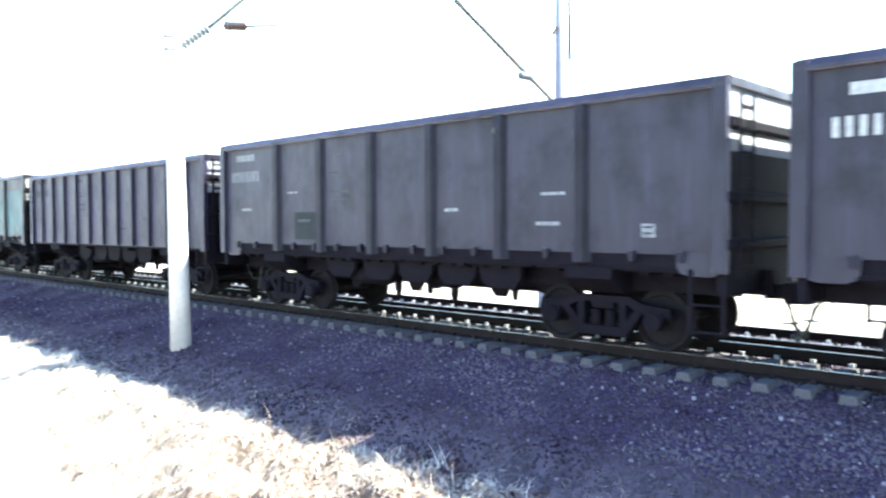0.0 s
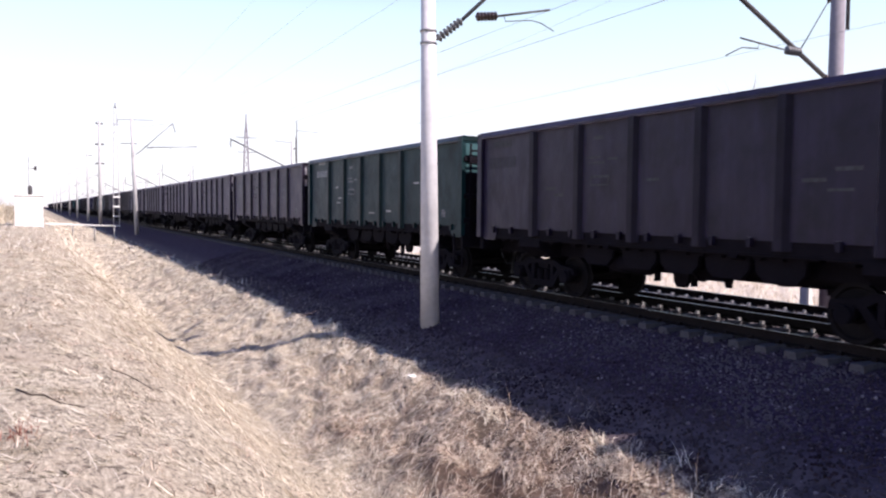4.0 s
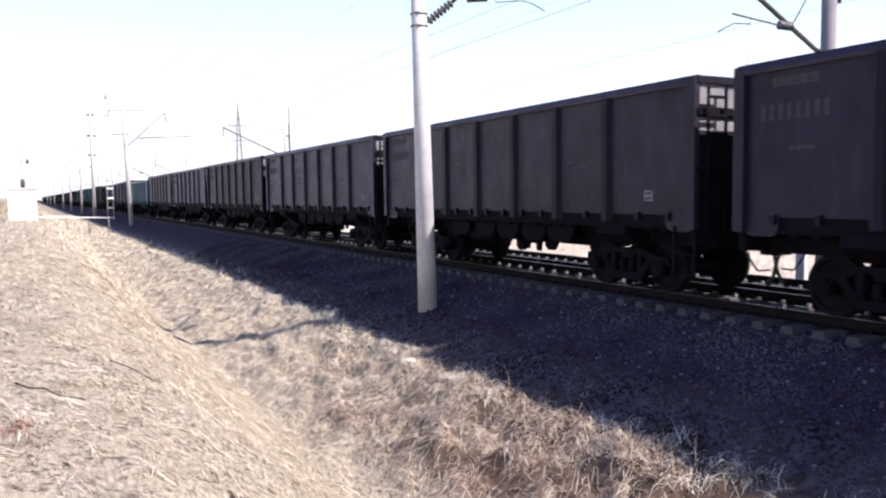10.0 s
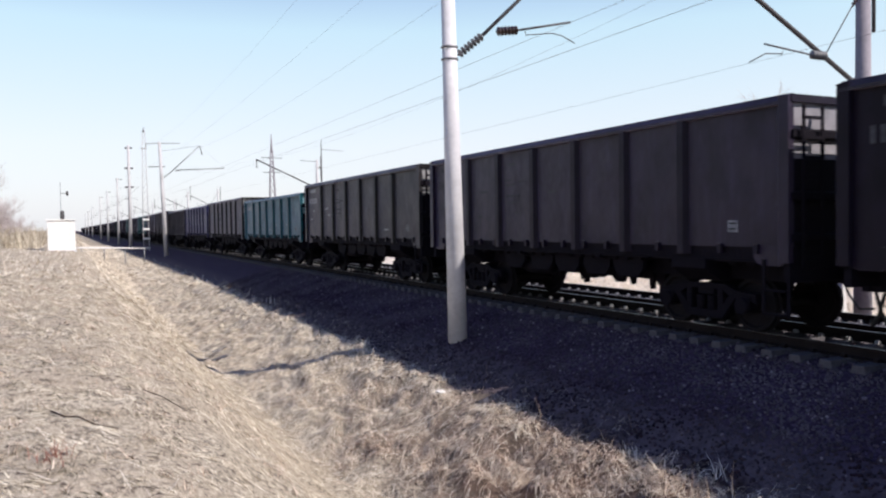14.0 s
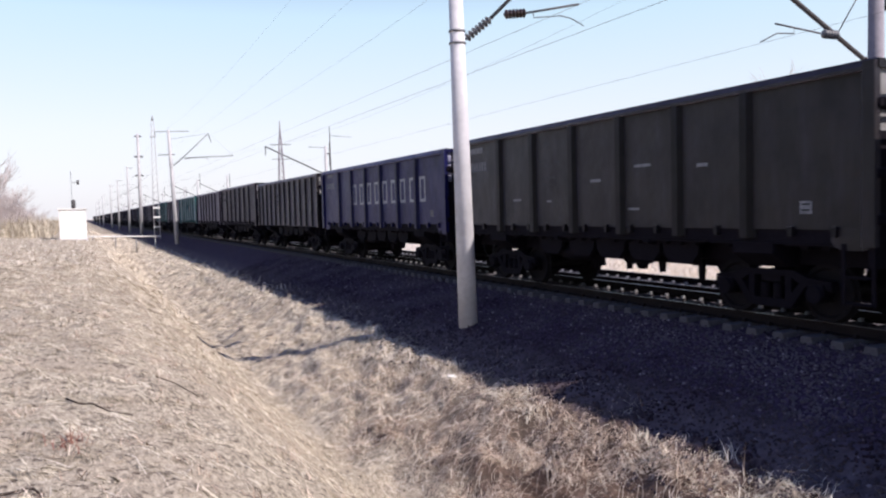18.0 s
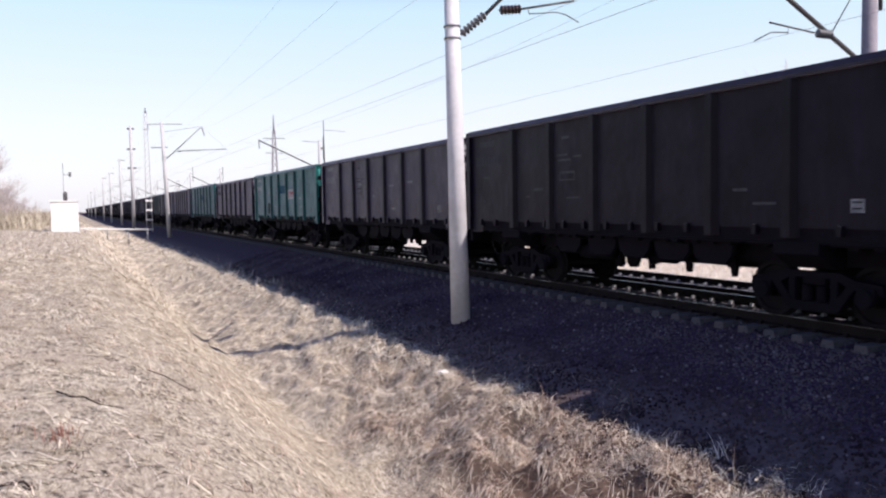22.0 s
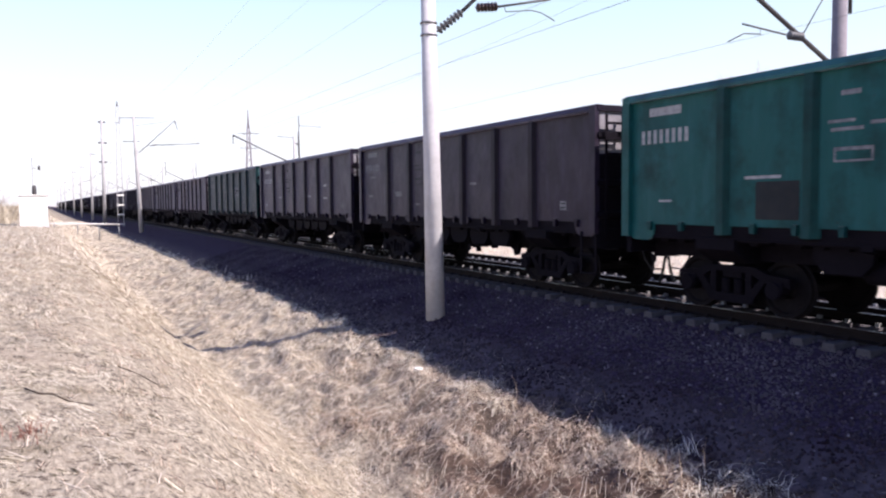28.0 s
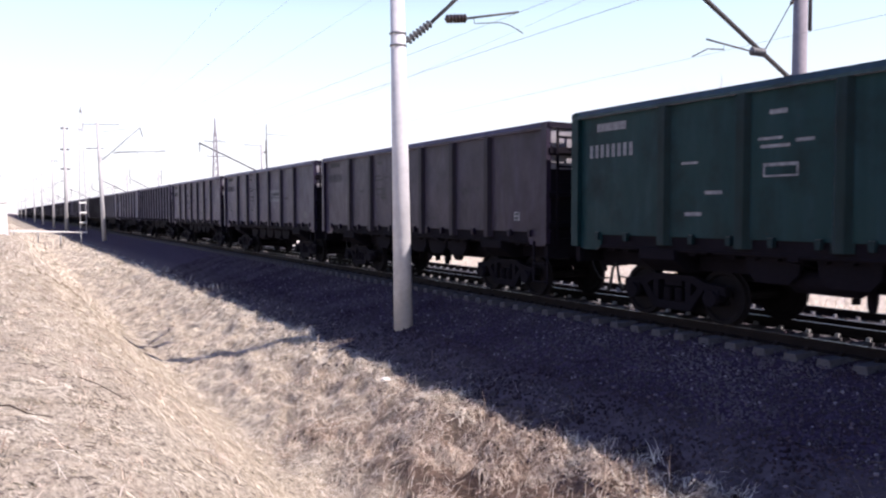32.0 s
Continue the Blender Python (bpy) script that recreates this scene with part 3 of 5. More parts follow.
def rods(bm):
    tube(bm, [(-0.35, -4.0, 0.8), (-0.3, -1.0, 0.86), (-0.3, 1.2, 0.86), (-0.35, 4.0, 0.8)], 0.02, 6)
    box(bm, -0.37, -0.23, 0.3, 0.36, 0.6, 1.1)
    box(bm, -0.37, -0.23, 1.3, 1.36, 0.62, 1.1)
    return bm


def hanger(bm, w, low):
    """A bracket of the brake gear that hangs under the sill."""
    return prism(bm, [(-w / 2, 0.99), (w / 2, 0.99), (w * 0.42, low + 0.1), (w * 0.2, low), (-w * 0.25, low), (-w * 0.45, low + 0.16)], 0, -0.05, 0.05)


def coupler(bm):
    box(bm, -0.09, 0.09, 0, 0.36, 0.93, 1.15)
    prism(bm, [(-0.2, 0.34), (0.2, 0.34), (0.24, 0.5), (0.06, 0.56), (0.02, 0.46), (-0.14, 0.46), (-0.2, 0.56)], 2, 0.88, 1.18)
    return bm


def hose(bm):
    tube(bm, [(-0.32, 0.0, 0.98), (-0.34, 0.1, 0.86), (-0.3, 0.22, 0.52), (-0.22, 0.38, 0.36), (-0.1, 0.47, 0.42)], 0.036, 6)
    tube(bm, [(0.3, 0.0, 1.0), (0.32, 0.12, 0.8), (0.28, 0.26, 0.6), (0.2, 0.46, 0.62)], 0.018, 6)
    return bm


def bars(bm, rows):
    """Flat bars on the near side: (rear offset, length, height, foot z)."""
    for off, length, high, z in rows:
        box(bm, -0.004, 0.0, HALF - off - length, HALF - off, z, z + high)
    return bm


def digits(bm, off, z, n=8, h=0.25, gap=0.155):
    """A row of plain upright bars."""
    for i in range(n):
        bars(bm, [(off + i * gap, 0.085, h, z)])
    return bm


def block(bm, off, z, w, h):
    """A large upright white shape, in place of lettering."""
    y0 = HALF - off - w
    t = 0.095
    for a, b, c, d in ((0, t, 0, h), (w - t, w, 0, h), (t, w - t, h - t, h), (t, w - t, 0, t)):
        box(bm, -0.004, 0.0, y0 + a, y0 + b, z + c, z + d)
    return bm


POSTS_A = [-4.17, -2.53, -0.86, 0.83, 2.5, 4.15]
POSTS_B = [-HALF + 13.06 / 12 * i for i in range(1, 12)]


def build_wagon(colour, style, top, seed, detail, label, group, sign=False, patch=False, mark=True, blocks=False, panels=False, bold=False, digit=(0.42, 3.08, 0.155)):
    paint = PAINT[colour]
    random.seed(seed)
    w = thing("freight_wagon", None, label, "freight wagon", group)
    tk = "%d" % round(top * 100)
    near = -WIDE
    for s in (1, -1):
        turn = pose(0, 0, 0) if s == 1 else pose(0, 0, 0, 0, 0, 180)

        def put(name, me, y, x=near, z=0.0, lab=""):
            o = part(name, me, None, w, lab)
            o.matrix_local = turn @ pose(x, y, z)
            return o
        put("side_wall", shared("side_wall_" + tk, lambda bm: sheet(bm, 1.6 if style == "A" else 1.42, top - 0.1), paint), 0, near + 0.11)
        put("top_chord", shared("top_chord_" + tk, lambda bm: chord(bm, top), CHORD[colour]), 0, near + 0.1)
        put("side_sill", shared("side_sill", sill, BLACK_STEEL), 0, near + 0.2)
        # lower sheet painted black as shadow; front upper sheet painted pale as sunlight
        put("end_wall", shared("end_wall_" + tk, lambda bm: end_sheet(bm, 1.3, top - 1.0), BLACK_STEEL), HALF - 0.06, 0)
        put("upper_end_wall", shared("upper_end_wall_" + tk, lambda bm: end_sheet(bm, top - 1.0, top - 0.05), SUNLIT[colour] if s < 0 else BLACK_STEEL), HALF - 0.06, 0, lab="end sheet painted pale as if in sunlight" if s < 0 else "")
        if detail or s == 1:
            ribs = POSTS_A if style == "A" else POSTS_B
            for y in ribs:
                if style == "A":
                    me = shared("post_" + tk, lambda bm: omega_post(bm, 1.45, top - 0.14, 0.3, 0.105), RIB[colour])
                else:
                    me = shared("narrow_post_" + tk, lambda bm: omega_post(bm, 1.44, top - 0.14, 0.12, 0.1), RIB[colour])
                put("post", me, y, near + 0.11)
            for y, lo in ((HALF - 0.05, 1.36), (-HALF + 0.11, 1.36)):
                put("corner_post", shared("corner_post_%s_%d" % (tk, lo * 100), lambda bm: corner(bm, lo, top - 0.03), paint), y - 0.06, near + 0.075)
        if detail:
            coat = SUNLIT[colour] if s < 0 else paint
            for z in (1.75, 2.4, top - 0.62):
                put("end_rib", shared("end_rib", end_rib, BLACK_STEEL), HALF - 0.048, 0, z)
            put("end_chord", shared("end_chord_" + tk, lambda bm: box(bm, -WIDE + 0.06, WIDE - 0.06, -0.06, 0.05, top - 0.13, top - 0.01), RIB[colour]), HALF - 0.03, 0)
            for x in () if style == "A" else (-0.75, 0.0, 0.75):
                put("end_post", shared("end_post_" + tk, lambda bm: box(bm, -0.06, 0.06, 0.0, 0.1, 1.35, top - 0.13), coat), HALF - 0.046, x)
            if style == "A":
                for y in np.arange(-5.85, 5.9, 0.78):
                    if min(abs(y - p) for p in POSTS_A) < 0.22:
                        continue
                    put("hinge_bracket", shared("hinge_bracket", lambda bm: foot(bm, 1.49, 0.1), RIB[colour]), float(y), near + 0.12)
                for y in np.arange(-5.6, 5.7, 1.6):
                    put("floor_hatch", shared("floor_hatch", hatch_lid, BLACK_STEEL), float(y), -0.8, 1.34)
                for y in (-HALF + 0.42, HALF - 0.42):
                    put("corner_plate", shared("corner_plate", corner_plate, paint), y, near + 0.107)
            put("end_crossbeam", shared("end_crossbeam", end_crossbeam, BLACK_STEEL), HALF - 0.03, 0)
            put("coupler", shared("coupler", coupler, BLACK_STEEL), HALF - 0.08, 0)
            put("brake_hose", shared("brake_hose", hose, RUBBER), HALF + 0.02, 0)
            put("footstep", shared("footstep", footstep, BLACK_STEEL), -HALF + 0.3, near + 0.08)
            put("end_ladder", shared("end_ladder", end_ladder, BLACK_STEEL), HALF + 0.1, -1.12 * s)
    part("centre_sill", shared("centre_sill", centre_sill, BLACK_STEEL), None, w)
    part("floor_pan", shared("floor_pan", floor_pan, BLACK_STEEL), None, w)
    if detail:
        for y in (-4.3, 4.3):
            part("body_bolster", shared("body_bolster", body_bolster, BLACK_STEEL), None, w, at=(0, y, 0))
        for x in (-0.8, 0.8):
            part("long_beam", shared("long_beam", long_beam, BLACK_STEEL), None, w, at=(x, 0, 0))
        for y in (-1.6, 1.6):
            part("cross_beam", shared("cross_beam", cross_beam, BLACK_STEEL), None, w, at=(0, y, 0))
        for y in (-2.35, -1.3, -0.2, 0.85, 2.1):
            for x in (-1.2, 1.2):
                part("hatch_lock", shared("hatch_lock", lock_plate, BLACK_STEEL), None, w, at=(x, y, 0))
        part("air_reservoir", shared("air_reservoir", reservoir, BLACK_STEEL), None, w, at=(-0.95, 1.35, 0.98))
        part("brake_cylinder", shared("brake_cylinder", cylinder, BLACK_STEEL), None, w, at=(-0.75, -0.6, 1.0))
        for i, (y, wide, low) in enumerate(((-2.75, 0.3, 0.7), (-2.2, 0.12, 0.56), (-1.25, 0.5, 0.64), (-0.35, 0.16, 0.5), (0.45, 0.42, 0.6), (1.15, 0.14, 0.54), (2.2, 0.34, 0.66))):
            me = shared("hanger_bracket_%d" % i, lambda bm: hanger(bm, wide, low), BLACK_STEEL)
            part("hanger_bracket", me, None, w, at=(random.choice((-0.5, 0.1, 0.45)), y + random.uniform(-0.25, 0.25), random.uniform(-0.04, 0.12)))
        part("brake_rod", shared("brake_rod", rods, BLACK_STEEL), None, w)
    for y in (-4.3, 4.3):
        build_bogie(w, y)
    face = near + 0.096
    if mark and detail:
        small = 0 if blocks else 6
        white = MARK_WHITE if bold is True else MARK_MID if bold else MARK_FAINT
        tagged(part("number_mark", digits(bmesh.new(), digit[0], digit[1], gap=digit[2]), white, w, "white stencilled number bars", at=(face, 0, 0)), kind="stuff")
        rows = [(digit[0] + 0.2, 0.8, 0.15, digit[1] + 0.5)]
        for _ in range(small):
            rows.append((random.choice((0.6, 2.7, 3.1, 4.4, 6.0, 7.6, 9.3, 9.6)) + random.random() * 0.4, random.uniform(0.2, 0.5), random.uniform(0.04, 0.065), random.uniform(1.85, 2.9)))
        tagged(part("stencil_mark", bars(bmesh.new(), rows), MARK_FAINT if white is MARK_FAINT else white, w, "small white stencil bars", at=(face, 0, 0)), kind="stuff")
        if not blocks:
            tagged(part("data_panel", bars(bmesh.new(), [(4.35, 0.5, 0.05, 3.0), (4.3, 0.42, 0.045, 3.12), (4.95, 0.3, 0.05, 3.06), (4.4, 0.6, 0.05, 2.72), (4.4, 0.03, 0.2, 2.56), (4.97, 0.03, 0.2, 2.56), (4.4, 0.6, 0.03, 2.56), (4.5, 0.3, 0.07, 3.5)]), MARK_MID if "teal" in colour else MARK_FAINT, w, "faded lines of stencil bars", at=(face, 0, 0)), kind="stuff")
        plate = part("white_plate", bars(bmesh.new(), [(11.75, 0.22, 0.2, 1.84)]), MARK_MID, w, "small white square plate", at=(face, 0, 0))
        for z in (1.9, 1.99):
            part("plate_bar", bars(bmesh.new(), [(11.78, 0.15, 0.03, z - 0.015)]), PATCH_DARK, plate, at=(-0.003, 0, 0))
    if detail and seed % 2 == 0:
        part("wall_tag", bars(bmesh.new(), [(8.9, 0.07, 0.08, top - 0.42)]), MARK_WHITE, w, "tiny white tag", at=(face, 0, 0))
    if panels:
        edges = [-6.2] + POSTS_A + [6.2]
        for a, b in zip(edges, edges[1:]):
            part("repainted_panel", box(bmesh.new(), -0.004, 0.0, a + 0.13, b - 0.13, 1.72, 3.3 + random.uniform(-0.12, 0.18)), OLD_TEAL, w, "teal repainted panel", at=(face, 0, 0))
    if patch:
        part("paint_patch", bars(bmesh.new(), [(3.05, 0.8, 0.6, 1.72)]), PATCH_DARK, w, "dark repainted rectangle", at=(face, 0, 0))
    if sign:
        sg = part("company_sign", bars(bmesh.new(), [(7.52, 1.42, 0.5, 2.48)]), MARK_WHITE if colour == "bright_teal" else MARK_MID, w, "white sign with a small round emblem", at=(face, 0, 0))
        ink = MARK_RED if colour == "bright_teal" else PATCH_DARK
        bm = bmesh.new()
        ring = [[bm.verts.new((-0.003, HALF - 7.76 + q * math.cos(a * math.pi / 10), 2.73 + q * math.sin(a * math.pi / 10))) for a in range(20)] for q in (0.14, 0.075)]
        for a in range(20):
            bm.faces.new((ring[0][a], ring[0][(a + 1) % 20], ring[1][(a + 1) % 20], ring[1][a]))
        part("sign_mark", bm, ink, sg, at=(-0.003, 0, 0))
        part("sign_bar", bars(bmesh.new(), [(8.0 + 0.17 * i, 0.12, 0.15, 2.72) for i in range(5)] + [(8.0, 0.8, 0.035, 2.63)]), ink, sg, at=(-0.003, 0, 0))
    if sign and patch:
        part("blue_patch", bars(bmesh.new(), [(5.85, 1.15, 0.42, 2.8)]), MARK_BLUE, w, "faded blue painted-over rectangle", at=(face, 0, 0))
    if blocks:
        for i in range(9):
            part("block_mark", block(bmesh.new(), 4.1 + 0.855 * i, 2.33, 0.46, 0.82), MARK_WHITE, w, "tall white painted shape", at=(face, 0, 0))
    return w


# k counts from the wagon that stands before the camera at the start; the train comes nearer
SPECIAL = {
    -2: ("grey", "A", 3.99), -1: ("grey", "A", 4.08), 0: ("grey", "A", 4.03), 1: ("dark_grey", "B", 3.9), 2: ("dirty_teal", "A", 4.03), 3: ("dark_grey", "A", 3.99),
    4: ("dark_teal", "A", 4.02), 5: ("plum", "A", 3.99), 6: ("dark_grey", "A", 3.99), 7: ("dark_grey", "A", 3.99), 8: ("plum", "A", 3.99),
    9: ("dark_grey", "A", 3.99), 10: ("brown", "A", 4.01), 11: ("plum", "A", 3.99), 12: ("olive", "A", 3.99), 13: ("blue_teal", "A", 3.68),
    14: ("olive", "A", 4.0), 15: ("blue", "A", 3.9), 16: ("olive", "B", 3.9), 17: ("brown", "A", 4.06), 18: ("plum", "A", 4.0),
    19: ("bright_teal", "A", 4.0), 20: ("plum", "A", 3.95), 21: ("teal", "A", 4.03), 22: ("plum", "A", 4.0), 23: ("plum", "A", 4.01),
    24: ("dark_teal", "A", 4.02), 25: ("plum", "A", 3.95), 26: ("dark_grey", "A", 3.95), 27: ("plum", "A", 3.95), 28: ("dark_grey", "B", 3.95),
    29: ("dark_grey", "A", 3.95), 30: ("plum", "A", 3.95),
}
WORDS = {"grey": "grey", "dark_grey": "dark grey", "plum": "purple-grey", "brown": "brown-black", "olive": "olive-grey", "teal": "teal", "blue_teal": "blue-teal", "bright_teal": "bright teal",
         "dark_teal": "dark teal", "dirty_teal": "dirt-streaked teal", "blue": "deep blue"}
LAST = 66
TRAIN = []
for k in range(-2, LAST):
    detail = k <= 30
    colour, style, top = SPECIAL.get(k, (("dark_grey", "plum", "brown", "dark_grey", "olive")[k * 7 % 5], "B" if k % 9 == 4 else "A", 3.95))
    lab = "%s steel open freight wagon with %s ribs, rolling" % (WORDS[colour], "many narrow" if style == "B" else "broad")
    TRAIN.append((k, build_wagon(colour, style, top, 100 + k, detail, lab, "wagons of the freight train", sign=k in (19, 21, 24, 26), patch=k in (0, 19, 21), blocks=k == 15, panels=k == 2, bold=k in (-1, 4, 12, 13, 19, 21, 23) or (0.5 if k in (0, 5, 6, 14, 15, 16, 18, 22, 24) else 0), digit={4: (0.85, 3.28, 0.155), 23: (0.55, 3.02, 0.18)}.get(k, (0.42, 3.08, 0.155)))))

# ---- masts and wires ----
def concrete_pole(bm, z0, z1, r0, r1):
    return tube(bm, [(0, 0, z0), (0, 0, (z0 + z1) / 2), (0, 0, z1)], [r0, (r0 + r1) / 2, r1], 20)


def sheds(bm, a, b, n=5, r=0.075):
    """A string insulator with its sheds between two points."""
    a, b = Vector(a), Vector(b)
    tube(bm, [a, b], 0.03, 8)
    for i in range(n):
        p = a.lerp(b, (i + 0.7) / (n + 0.4))
        d = (b - a).normalized() * 0.025
        tube(bm, [p - d, p, p + d], [0.035, r, 0.035], 10)
    return bm


def near_mast(x, y, lift, top, lean=0.0, arms=True, plain=False):
    """A concrete catenary mast on the near side with its cantilever over the near track."""
    m = thing("catenary_mast", None, "tapered pale concrete catenary mast with a steel cantilever", "catenary mast", "masts along the line", at=(x, y, 0))
    m.rotation_euler = (0, radians(lean), 0)
    base = float(ground_z(x, y))
    part("pole", concrete_pole(bmesh.new(), base - 0.3, top, 0.235 if lift < 0.5 else 0.22, 0.15 if lift < 0.5 else 0.13), CONCRETE if lift < 0.5 else FAR_CONCRETE, m)
    for z in (5.87 + lift, 6.15 + lift):
        part("clamp_band", tube(bmesh.new(), [(0, 0, z - 0.02), (0, 0, z + 0.02)], 0.2, 16), GALV, m, "steel clamp band")
    part("root_insulator", sheds(bmesh.new(), (0.22, 0, 5.98 + lift), (0.9, 0, 6.5 + lift), 7, 0.11), GREY_PORCELAIN, m, "grey porcelain insulator")
    part("cantilever_tube", tube(bmesh.new(), [(0.9, 0, 6.5 + lift), (3.75, 0, 9.05 + lift)], 0.045 if lift < 0.5 else 0.02 if plain else 0.045, 8), DARK_GALV if lift < 0.5 else GALV, m)
    part("tie_rod", tube(bmesh.new(), [(0.16, 0, 8.55 + lift), (3.5, 0, 9.02 + lift)], 0.014, 6), DARK_GALV, m)
    part("registration_insulator", sheds(bmesh.new(), (1.28, 0, 6.62 + lift), (1.9, 0, 6.7 + lift), 6, 0.115), PORCELAIN, m, "brown porcelain insulator")
    part("registration_arm", tube(bmesh.new(), [(1.9, 0, 6.7 + lift), (3.45, 0, 7.02 + lift) if lift != 1.05 else (6.0, 0, 6.78 + lift)], 0.028 if lift < 0.5 else 0.02 if plain else 0.045, 8), DARK_GALV if lift < 0.5 else GALV, m)
    part("steady_arm", tube(bmesh.new(), [(2.1, 0, 6.7 + lift), (2.12, 0, 6.6 + lift), (2.9, 0, 6.7 + lift), (3.2, 0, 6.66 + lift), (3.58, 0, 6.5 + lift)], 0.013, 6), DARK_GALV, m)
    if lift == 1.05:
        part("hanger_wire", tube(bmesh.new(), [(3.75, 0, 9.05 + lift), (6.0, 0, 6.8 + lift)], 0.006, 6), COPPER, m)
        part("drop_insulator", sheds(bmesh.new(), (3.95, 0, 8.15 + lift), (3.75, 0, 9.0 + lift), 4, 0.09), PORCELAIN, m)
    if plain:
        part("cross_arm", box(bmesh.new(), -0.3, 0.9, -0.05, 0.05, top - 0.3, top - 0.2), DARK_GALV, m)
    if arms and not plain:
        part("top_arm", box(bmesh.new(), -1.3, 1.9, -0.03, 0.03, top - 0.2, top - 0.12), GALV, m)
        part("feeder_arm", box(bmesh.new(), -1.1, 0.4, -0.04, 0.04, top - 2.45, top - 2.37), DARK_GALV, m)
        for ax, az in ((-1.25, top - 0.2),):
            part("pin_insulator", sheds(bmesh.new(), (ax, 0, az - 0.3), (ax, 0, az), 3, 0.05), GREY_PORCELAIN, m, "brown porcelain insulator")
    return m


def far_mast(x, y, top, arm=True):
    """A concrete mast beyond the second track, its cantilever reaching back over that track."""
    m = thing("catenary_mast", None, "pale concrete catenary mast beyond the second track", "catenary mast", "masts along the line", at=(x, y, 0))
    base = float(ground_z(x, y))
    part("pole", concrete_pole(bmesh.new(), base - 0.3, top, 0.23 if y < 60 else 0.2, 0.17 if y < 60 else 0.13), GREY_CONCRETE if y < 60 else FAR_CONCRETE, m)
    if arm:
        part("cantilever_tube", tube(bmesh.new(), [(-0.5, 0, 5.68), (-3.9, 0, 7.4), (-4.6, 0, 7.76)], 0.06, 8), DARK_GALV, m)
        part("root_insulator", sheds(bmesh.new(), (-0.15, 0, 5.55), (-0.5, 0, 5.68), 3, 0.085), PORCELAIN, m, "brown porcelain insulator")
        part("tie_rod", tube(bmesh.new(), [(-1.5, 0, 6.2), (-0.28, 0, 7.8)], 0.016, 6), DARK_GALV, m)
        part("tie_insulator", sheds(bmesh.new(), (-0.42, 0, 7.6), (-0.2, 0, 7.9), 3, 0.06), PORCELAIN, m)
        part("registration_insulator", sheds(bmesh.new(), (-1.45, 0, 6.21), (-2.0, 0, 6.21), 5, 0.12), GREY_PORCELAIN, m)
        part("registration_arm", tube(bmesh.new(), [(-2.1, 0, 6.21), (-3.65, 0, 6.33)], 0.024, 8), DARK_GALV, m)
        part("steady_arm", tube(bmesh.new(), [(-3.0, 0, 6.28), (-3.02, 0, 6.14), (-3.6, 0, 6.1), (-4.15, 0, 5.85)], 0.016, 6), DARK_GALV, m)
        part("clamp_band", tube(bmesh.new(), [(0, 0, 5.5), (0, 0, 5.58)], 0.2, 16), DARK_GALV, m)
    part("drop_pipe", tube(bmesh.new(), [(0.42, 0, 7.0), (0.42, 0, 9.5)], 0.05, 8), DARK_GALV, m)
    part("drop_arm", box(bmesh.new(), 0.0, 0.45, -0.03, 0.03, 8.3, 8.38), DARK_GALV, m)
    return m


mast = near_mast(8.25, 16.3, 0.05, 8.7, -0.9, False)
part("bracket_arm", box(bmesh.new(), -0.95, 0.24, -0.05, 0.05, 7.4, 7.48), DARK_GALV, mast)
near_mast(8.5, 79.5, 1.05, 10.5, -2.0)
for x, y, top in ((8.25, 154, 11.5), (8.25, 196, 11.0), (8.25, 242, 11.6), (8.25, 330, 11.0), (8.3, 400, 11.0), (8.3, 470, 11.0)):
    near_mast(x, y, 1.0, top, plain=True)


def tall_pole(x, y, top):
    m = thing("line_pole", None, "tall slim concrete pole with small cross arms", "utility pole", "poles beside the line", at=(x, y, 0))
    base = float(ground_z(x, y))
    part("pole", concrete_pole(bmesh.new(), base - 0.3, top, 0.27, 0.17), FAR_CONCRETE, m)
    for z, half in ((top - 0.4, 0.5), (top - 3.4, 0.6), (top - 6.2, 0.6)):
        part("cross_arm", box(bmesh.new(), -half, half, -0.06, 0.06, z - 0.12, z + 0.12), DARK_GALV, m)
    return m


def lattice_mast(x, y, top):
    """A steel lattice mast on a white battened foot."""
    m = thing("lattice_mast", None, "slim grey steel lattice mast with pale battens at its foot", "lattice mast", at=(x, y, 0))
    base = float(ground_z(x, y))
    for sx in (-1, 1):
        for sy in (-1, 1):
            part("leg", tube(bmesh.new(), [(sx * 0.33, sy * 0.28, base - 0.2), (sx * 0.3, sy * 0.25, 4.3), (sx * 0.15, sy * 0.13, top - 0.5)], 0.035, 6), FAR_CONCRETE, m)
    for i in range(4):
        z = base + 0.3 + i * 1.15
        part("batten", box(bmesh.new(), -0.38, 0.38, -0.36, -0.3, z, z + 0.2), WHITE_PAINT, m, "white batten plate")
    for i in range(13):
        z = base + 4.6 + i * 0.75
        part("brace", tube(bmesh.new(), [(-0.28 + i * 0.011, -0.22 + i * 0.008, z), (0.28 - i * 0.011, -0.22 + i * 0.008, z + 0.7)], 0.02, 5), FAR_CONCRETE, m)
    part("spike", tube(bmesh.new(), [(0, 0, top - 0.6), (0, 0, top)], [0.12, 0.05], 8), GALV, m)
    part("head_box", box(bmesh.new(), -0.35, 0.35, -0.04, 0.04, top - 2.6, top - 2.5), GALV, m)
    return m


